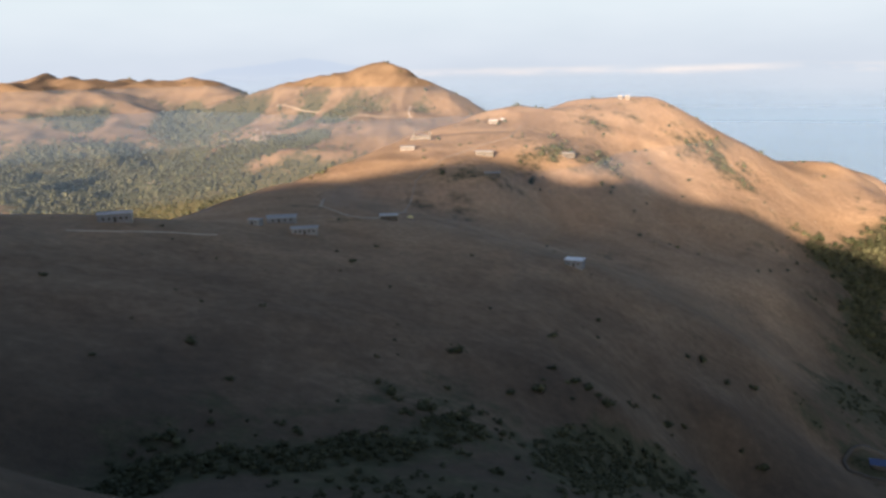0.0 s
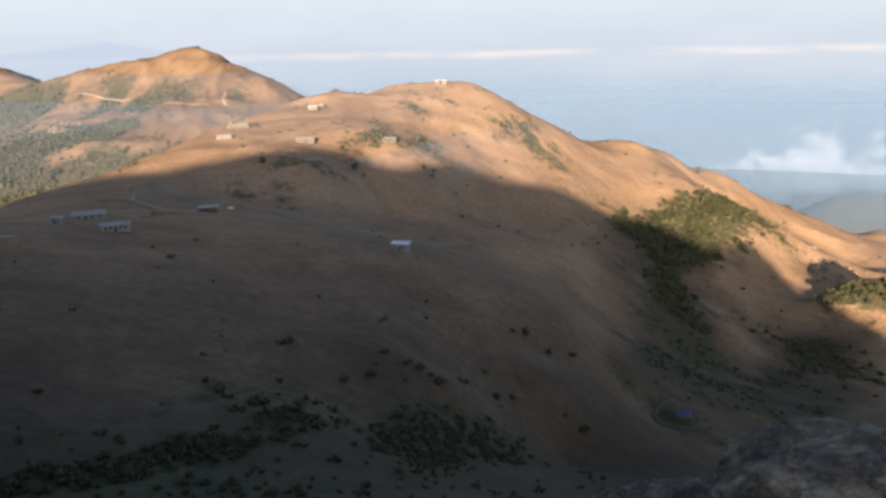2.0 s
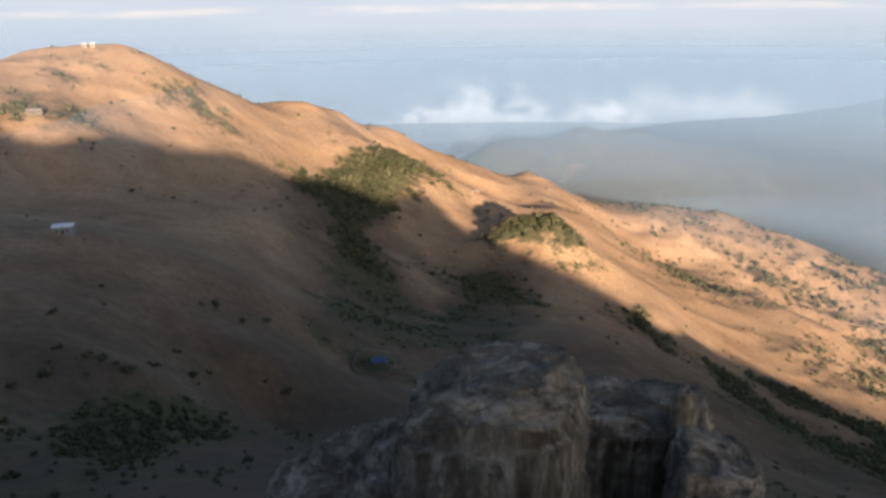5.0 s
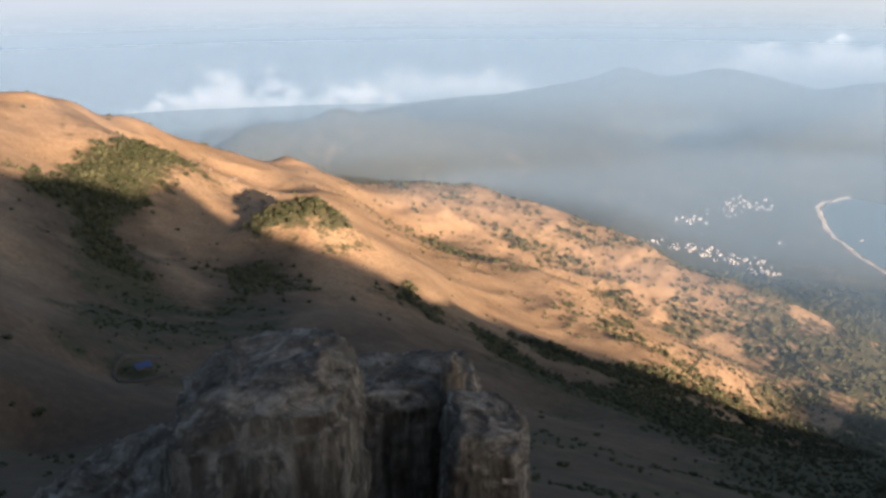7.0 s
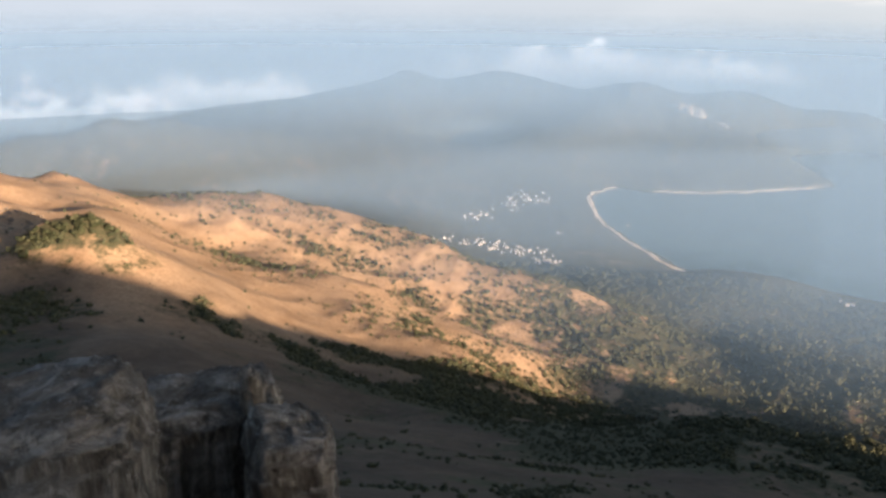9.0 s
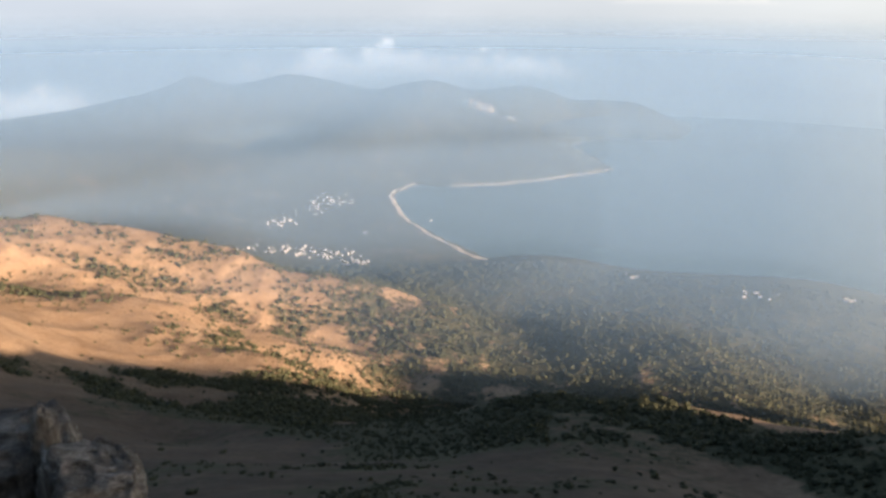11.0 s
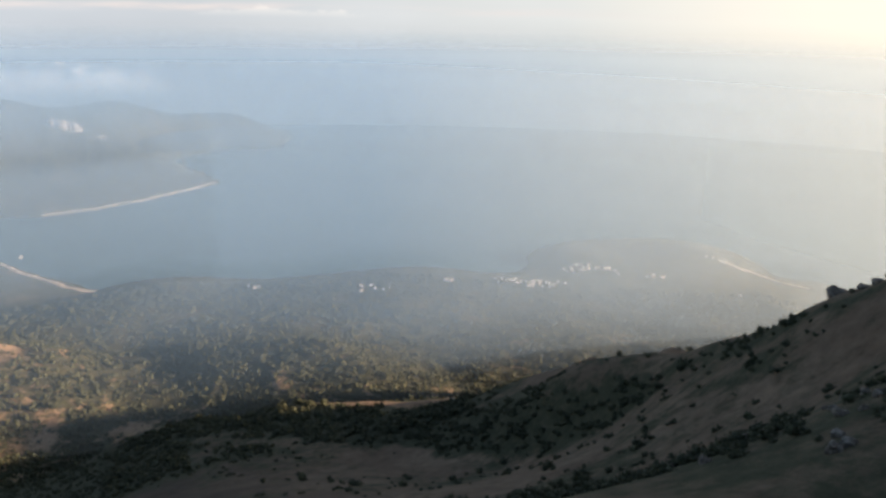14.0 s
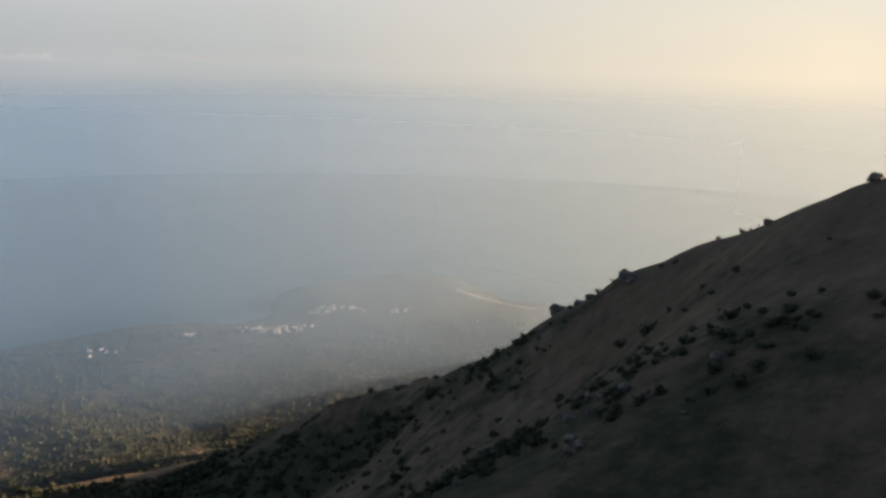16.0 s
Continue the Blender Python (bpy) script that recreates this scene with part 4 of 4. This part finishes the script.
def ribbon(name, points, width, material, label, category, lift=0.35, step=6.0, kind="structure"):
    """A strip laid over the ground along a line."""
    pts = []
    for (x0, y0), (x1, y1) in zip(points, points[1:]):
        n = max(1, int(math.hypot(x1 - x0, y1 - y0) / step))
        pts += [Vector((x0 + (x1 - x0) * i / n, y0 + (y1 - y0) * i / n, 0)) for i in range(n)]
    pts.append(Vector((*points[-1], 0)))
    rng = random.Random(len(points))
    v, f = [], []
    for i, p in enumerate(pts):
        way = (pts[min(i + 1, len(pts) - 1)] - pts[max(i - 1, 0)]).normalized()
        side = Vector((-way.y, way.x, 0))
        p = p + side * rng.uniform(-0.3, 0.3) * width
        w = width * rng.uniform(0.35, 0.65)
        for s in (-1, -0.3, 0.3, 1):
            q = p + side * w * s
            v.append((q.x, q.y, max(height(q.x, q.y), 0.2) + lift * (1 if abs(s) < 1 else -0.6)))
        if i:
            for k in range(3):
                a = 4 * i + k
                f.append((a - 4, a - 3, a + 1, a))
    return tagged(link_mesh(name, v, f, material), label, category, kind=kind)


ribbon("trail", [(-74, 494), (-69, 445), (-56, 426), (-40, 390), (-29, 433), (-24, 507)], 1.9, DIRT, "worn pale earth trail between the huts", "trail")
ribbon("trail", [(-24, 507), (-18, 556), (-8, 578), (8, 612), (32, 651), (57, 680), (75, 740)], 1.3, DIRT, "narrow earth trail up the ridge", "trail")
ribbon("trail", [(-123, 256), (-110, 262), (-104, 269), (-93, 279), (-83, 288)], 1.1, DIRT, "worn pale earth trail beside a hut", "trail")
ribbon("trail", [(-297, 1472), (-212, 1386), (-123, 1262), (-69, 1246)], 3.2, DIRT, "pale trail across the far slope", "trail", 0.6)
ribbon("trail", [(-47, 1307), (-51, 1269), (-46, 1253)], 5.0, DIRT, "pale bare earth on the far slope", "trail", 0.6)
ribbon("landslide", [(-423, 1132), (-427, 1155), (-431, 1184)], 22.0, DIRT, "bare earth scar of a landslide", "landslide", 0.8)
ribbon("beach", [p[:2] for p in LINE["beach"]], 20.0, SAND, "pale curved sand beach", "beach", 1.2, 25.0)
ribbon("shore", [p[:2] for p in LINE["shore_n"][:5]], 11.0, SAND, "narrow pale rocky shore", "shore", 1.5, 25.0)
ribbon("shore", [p[:2] for p in LINE["shore_n"][4:8]], 8.0, PALE_ROCK, "pale rocks along the headland", "shore", 1.5, 25.0)
ribbon("beach", [(1748, -1545), (1700, -1580), (1640, -1608), (1500, -1640)], 18.0, SAND, "pale sand beach beyond a headland", "beach", 1.2, 25.0)

# a walled pen with a tarp-roofed shed
for name, pts in (("stone_wall", [(157, 284), (159, 292), (166, 300), (173, 306)]), ("stone_wall", [(173, 306), (184, 311), (196, 314)]), ("stone_wall", [(157, 284), (166, 280), (176, 279)])):
    bm = bmesh.new()
    rng = random.Random(int(pts[1][0]))
    for (x0, y0), (x1, y1) in zip(pts, pts[1:]):
        n = int(math.hypot(x1 - x0, y1 - y0) / 0.9) + 1
        for i in range(n):
            x, y = x0 + (x1 - x0) * (i + 0.5) / n, y0 + (y1 - y0) * (i + 0.5) / n
            z = height(x, y)
            h, w = rng.uniform(0.9, 1.3), rng.uniform(0.4, 0.55)
            box(bm, x - w, x + w, y - w, y + w, z - 0.6, z + h)
    tagged(part(name, bm, STONE), "low dry-stone wall round a pen", "wall", "walls of the pen")
shed = new("shed")
part("wall", solid((-3, 3, -2, -1.8, -1, 1.9)), STONE, shed)
part("wall", solid((-3, 3, 1.8, 2, -1, 2.5)), STONE, shed)
for s in (-1, 1):
    part("wall", solid((s * 2.9 - 0.1, s * 2.9 + 0.1, -1.8, 1.8, -1, 1.9)), STONE, shed)
bm = bmesh.new()
grid = [[bm.verts.new((-3.4 + 0.68 * i, -2.4 + 0.6 * j, 2.0 + 0.085 * j * 0.9 + 0.06 * math.sin(i * 2.1 + j))) for i in range(11)] for j in range(9)]
for j in range(8):
    for i in range(10):
        bm.faces.new((grid[j][i], grid[j][i + 1], grid[j + 1][i + 1], grid[j + 1][i]))
bmesh.ops.solidify(bm, geom=bm.faces[:], thickness=0.05)
part("roof", bm, TARP, shed, "sagging blue tarpaulin")
shed.matrix_world = pose(172, 290, height(172, 290) + 0.2, 0, 0, -20)
tagged(shed, "low stone shed with a blue tarpaulin roof", "shed")

bm = bmesh.new()
bmesh.ops.create_uvsphere(bm, u_segments=20, v_segments=12, radius=1.0)
bmesh.ops.delete(bm, geom=[v for v in bm.verts if v.co.z < -0.05], context="VERTS")
for v in bm.verts:
    r = 1 - 0.12 * abs(math.sin(2 * math.atan2(v.co.y, v.co.x)))
    v.co = Vector((v.co.x * 1.9 * r, v.co.y * 1.5 * r, v.co.z * 1.4))
tent = part("tent", bm, TENT, smooth=True)
tent.matrix_world = pose(-18, 440, height(-18, 440), 0, 0, 20)
tagged(tent, "small yellow dome tent pitched on the grass", "tent")


# ---- plants ----
plant_rng = np.random.default_rng(11)


def ico(level):
    bm = bmesh.new()
    bmesh.ops.create_icosphere(bm, subdivisions=max(level, 1), radius=1.0)
    v = np.array([x.co[:] for x in bm.verts])
    f = np.array([[x.index for x in q.verts] for q in bm.faces])
    bm.free()
    return v, f


def foliage(lobes, leaves, leaf, tall, rng, level=1):
    """A crown of several lobes: dark inner mass with many single leaves standing out of it."""
    sv, sf = ico(level)
    vs, fs, n = [], [], 0
    for k in range(lobes):
        c = np.array([rng.normal(0, 0.42), rng.normal(0, 0.42), rng.uniform(0.25, 0.75) * tall]) if lobes > 1 else np.array([0, 0, 0.5 * tall])
        r = rng.uniform(0.42, 0.62) if lobes > 1 else 0.8
        rr = np.array([r, r, r * rng.uniform(0.75, 1.0) * min(tall, 1.2)])
        v = sv * rr * 0.88 * rng.uniform(0.72, 1.15, (len(sv), 1)) + c
        vs.append(v), fs.append(sf + n)
        n += len(v)
        m = leaves // lobes
        d = rng.normal(0, 1, (m, 3))
        d /= np.linalg.norm(d, axis=1, keepdims=True)
        p = c + d * rr * rng.uniform(0.85, 1.22, (m, 1))
        tri = p[:, None, :] + rng.normal(0, leaf, (m, 3, 3))
        vs.append(tri.reshape(-1, 3)), fs.append(np.arange(3 * m).reshape(-1, 3) + n)
        n += 3 * m
    return np.concatenate(vs), np.concatenate(fs)


BUSHES_NEAR = [foliage(4, 72, 0.14, 0.9, plant_rng) for _ in range(6)]
BUSHES_FAR = [foliage(1, 20, 0.26, 0.95, plant_rng, 0) for _ in range(8)]


def spread(name, spots, forms, material, label, category):
    """Many plants joined into one mesh: spots are x, y, size, turn and a height factor."""
    vs, fs, n = [], [], 0
    for i, (x, y, s, a, h) in enumerate(spots):
        v, f = forms[i % len(forms)]
        c, q = math.cos(a) * s, math.sin(a) * s
        w = np.stack([v[:, 0] * c - v[:, 1] * q + x, v[:, 0] * q + v[:, 1] * c + y, v[:, 2] * s * h + height(x, y) - 0.12 * s], -1)
        vs.append(w), fs.append(f + n)
        n += len(v)
    return tagged(raw(name, np.concatenate(vs), np.concatenate(fs), material), label, category, kind="stuff")


def scatter(count, d0, d1, size, chance, seed):
    rng = np.random.default_rng(seed)
    az, d = np.radians(rng.uniform(-36, 166, count)), np.exp(rng.uniform(math.log(d0), math.log(d1), count))
    x, y = d * np.sin(az), d * np.cos(az)
    i, j = np.clip(np.searchsorted(gx, x) - 1, 0, nx - 1), np.clip(np.searchsorted(gy, y) - 1, 0, ny - 1)
    c = cover(x, y, Zg[j, i])
    keep = (rng.uniform(0, 1, count) < chance(c)) & (Zg[j, i] > 4)
    keep &= (y < 950) | (x > 450) | (Zg[j, i] < 640) | (rng.uniform(0, 1, count) < 0.25)
    keep &= (x > 760) | (y > 950) | (c > 0.5) | (d < 450) | (rng.uniform(0, 1, count) < 0.12)
    s = size(d, c, rng.uniform(0, 1, count))
    s = s * np.where((d > 285) & (d < 430) & (np.degrees(az) > 86) & (np.degrees(az) < 114), 1.9, 1.0)
    s = s * np.where((np.degrees(az) > 104) & (d < 300), 1.25, np.where(d < 230, 1.15, 1.0))
    return [(x[k], y[k], s[k], rng.uniform(0, 6.28), rng.uniform(0.75, 1.2)) for k in np.nonzero(keep)[0]]


near_spots = scatter(56000, 80, 620, lambda d, c, u: (0.32 + 0.5 * c + 0.6 * u * u) * (0.75 + d / 700), lambda c: np.where(c > 0.66, 0.85 * c, np.where(c > 0.4, 0.10, 0.006)), 3)
far_spots = scatter(170000, 560, 2000, lambda d, c, u: (0.8 + 2.2 * c * u + 1.7 * u * u) * (0.8 + d / 2500), lambda c: np.where(c > 0.45, 0.55 * c, 0.05 + 0.40 * np.clip(c, 0, 1)), 4)
spread("scrub", near_spots, BUSHES_NEAR, BUSH, "dark evergreen scrub in the hollows and on the shoulder", "scrub")
spread("scrub", far_spots, BUSHES_FAR, BUSH, "green scrub and low trees on the far slopes", "scrub")

massif_spots = [p for p in scatter(60000, 950, 1750, lambda d, c, u: 1.5 + 1.3 * c + 1.6 * u * u, lambda c: np.clip((c - 0.30) * 1.6, 0.012, 0.85), 6) if p[1] > 930 and p[0] < 60]
spread("wood", massif_spots, BUSHES_FAR, BUSH, "evergreen woods on the lower slopes of the far massif", "wood")

BUSH_FORMS = []
for k in range(5):
    v, f = foliage(5, 150, 0.11, 0.95, plant_rng)
    BUSH_FORMS.append(raw("bush", v, f, BUSH))


def bush(k, x, y, s):
    first = BUSH_FORMS[k % 5]
    ob = first if not first.get("label") else new("bush", first.data)
    ob.matrix_world = Matrix.LocRotScale((x, y, height(x, y) - 0.1), Euler((0, 0, k * 1.7)), (s, s * 0.9, s * 0.95))
    tagged(ob, "rounded dark evergreen bush on the shaded grass", "bush", "bushes on the near slopes")


for k, (x, y) in enumerate([(-55, 165), (-46, 124), (-43, 150), (-33, 119), (-12, 162), (-9, 152), (-5, 158), (4, 162), (16, 185), (24, 190), (29, 204), (34, 199), (38, 198),
                            (40, 196), (42, 194), (53, 212), (67, 239), (68, 228), (76, 236), (28, 174), (99, 290), (92, 286), (120, 292), (106, 281), (56, 276), (3, 200), (33, 232),
                            (96, 238), (102, 235), (-33, 280), (225, 110), (319, 144), (180, 68), (152, 77), (318, 174), (216, 73), (232, 70)]):
    bush(k, x, y, 1.3 + 0.5 * math.sin(k * 2.3) + 0.002 * y)
for k, (x, y) in enumerate([(335, -47), (295, -40), (290, -51), (284, -54), (218, -40), (205, -46), (198, -48), (192, -50), (198, -100), (139, -83), (145, -85), (117, -76), (133, -127),
                            (124, -122), (161, -134), (86, -118), (118, -125), (123, -93), (163, -129)]):
    bush(k + 40, x, y, 1.7 + 0.6 * math.sin(k * 1.9))


def tree_form(k):
    """A hill tree: tapered trunk with limbs under a broken crown."""
    rng = np.random.default_rng(50 + k)
    base = new("tree")
    bm = bmesh.new()

    def limb(a, b, r0, r1):
        ring0, ring1 = [], []
        way = (b - a).normalized()
        side = way.orthogonal().normalized()
        other = way.cross(side)
        for i in range(6):
            o = side * math.cos(i * 1.047) + other * math.sin(i * 1.047)
            ring0.append(bm.verts.new(a + o * r0)), ring1.append(bm.verts.new(b + o * r1))
        for i in range(6):
            j = (i + 1) % 6
            bm.faces.new((ring0[i], ring0[j], ring1[j], ring1[i]))
        bm.faces.new(ring1)
    top = Vector((rng.normal(0, 0.2), rng.normal(0, 0.2), 2.6))
    limb(Vector((0, 0, -0.5)), top, 0.22, 0.12)
    for i in range(4):
        a = i * 1.6 + rng.uniform(0, 1)
        limb(top * 0.8, top + Vector((math.cos(a) * 1.1, math.sin(a) * 1.1, rng.uniform(0.6, 1.4))), 0.09, 0.04)
    part("trunk", bm, BARK, base)
    v, f = foliage(7, 320, 0.10, 1.25, rng)
    raw("crown", v * np.array([2.3, 2.3, 2.7]) + np.array([0, 0, 0.9]), f, CROWN, base)
    return tagged(base, "evergreen tree with a dense rounded crown in a hillside grove", "tree", "trees of the groves")


TREES = [tree_form(k) for k in range(4)]
tree_rng = random.Random(8)
placed = 0
for line, wide, count in ((GROVE, 30, 95), (GROVE_LOW, 17, 30), (SPUR_GROVE, 17, 34)):
    for _ in range(count):
        k = tree_rng.randrange(len(line) - 1)
        u = tree_rng.random()
        x = line[k][0] * (1 - u) + line[k + 1][0] * u + tree_rng.gauss(0, wide * 0.5)
        y = line[k][1] * (1 - u) + line[k + 1][1] * u + tree_rng.gauss(0, wide * 0.5)
        s = tree_rng.uniform(0.9, 1.7)
        m = pose(x, y, height(x, y), 0, 0, tree_rng.uniform(0, 360)) @ Matrix.Diagonal((s, s, s * tree_rng.uniform(0.85, 1.15), 1))
        if placed < 4:
            TREES[placed].matrix_world = m
        else:
            t = copy_thing(TREES[placed % 4], m)
            t.matrix_basis = m
        placed += 1


# ---- villages ----
def house_form(k, w, d, h):
    base = new("house")
    part("wall", solid((-w / 2, w / 2, -d / 2, d / 2, -3, h)), HOUSE, base)
    part("roof", solid((-w / 2 - 0.4, w / 2 + 0.4, -d / 2 - 0.4, d / 2 + 0.4, h + 0.004, h + 0.5)), TILE, base)
    part("stair_tower", solid((-w / 2 + 0.6, -w / 2 + 3.2, -d / 2 + 0.6, -d / 2 + 3.4, h + 0.504, h + 2.8)), HOUSE, base)
    part("balcony", solid((-w / 2 + 1, w / 2 - 1, -d / 2 - 1.3, -d / 2 - 0.004, h * 0.55, h * 0.55 + 1.0)), HOUSE, base)
    return tagged(base, "pale three-storey village house with a flat roof", "house", "houses of the coast villages")


HOUSES = [house_form(0, 7, 7, 6.5), house_form(1, 9, 7, 7.5), house_form(2, 13, 8, 8), house_form(3, 6, 6, 4.5)]
house_rng = random.Random(21)
placed = 0
for x0, y0, x1, y1, spread_m, count in (
        (2292, 807, 2373, 760, 12, 16), (2450, 735, 2535, 730, 16, 16), (2560, 725, 2648, 680, 20, 38), (2586, 615, 2600, 625, 8, 3), (2025, 774, 2059, 665, 18, 34),
        (2044, 640, 2056, 518, 16, 48), (1984, 490, 1967, 450, 12, 26), (2260, 500, 2266, 498, 4, 2), (2450, 330, 2450, 330, 2, 2), (1921, -237, 1883, -341, 6, 4), (1807, -513, 1739, -551, 14, 14),
        (1816, -726, 1812, -735, 8, 6), (1809, -862, 1786, -914, 6, 14), (1786, -914, 1726, -985, 12, 34), (1816, -1082, 1824, -1168, 10, 30),
        (1790, -1180, 1750, -1195, 6, 8), (1689, -1268, 1673, -1305, 6, 8), (1755, -1536, 1735, -1546, 8, 6), (1461, -1352, 1445, -1368, 6, 4)):
    for _ in range(count):
        u = house_rng.random()
        x, y = x0 + (x1 - x0) * u + house_rng.gauss(0, spread_m * 1.5), y0 + (y1 - y0) * u + house_rng.gauss(0, spread_m * 1.5)
        q = house_rng.uniform(0.55, 0.9)
        m = pose(x, y, max(height(x, y), 1.5), 0, 0, house_rng.choice((20, 110, 200, 290)) + house_rng.uniform(-15, 15)) @ Matrix.Diagonal((q, q, q, 1))
        if placed < 4:
            HOUSES[placed].matrix_world = m
        else:
            copy_thing(HOUSES[house_rng.randrange(4)], m)
        placed += 1
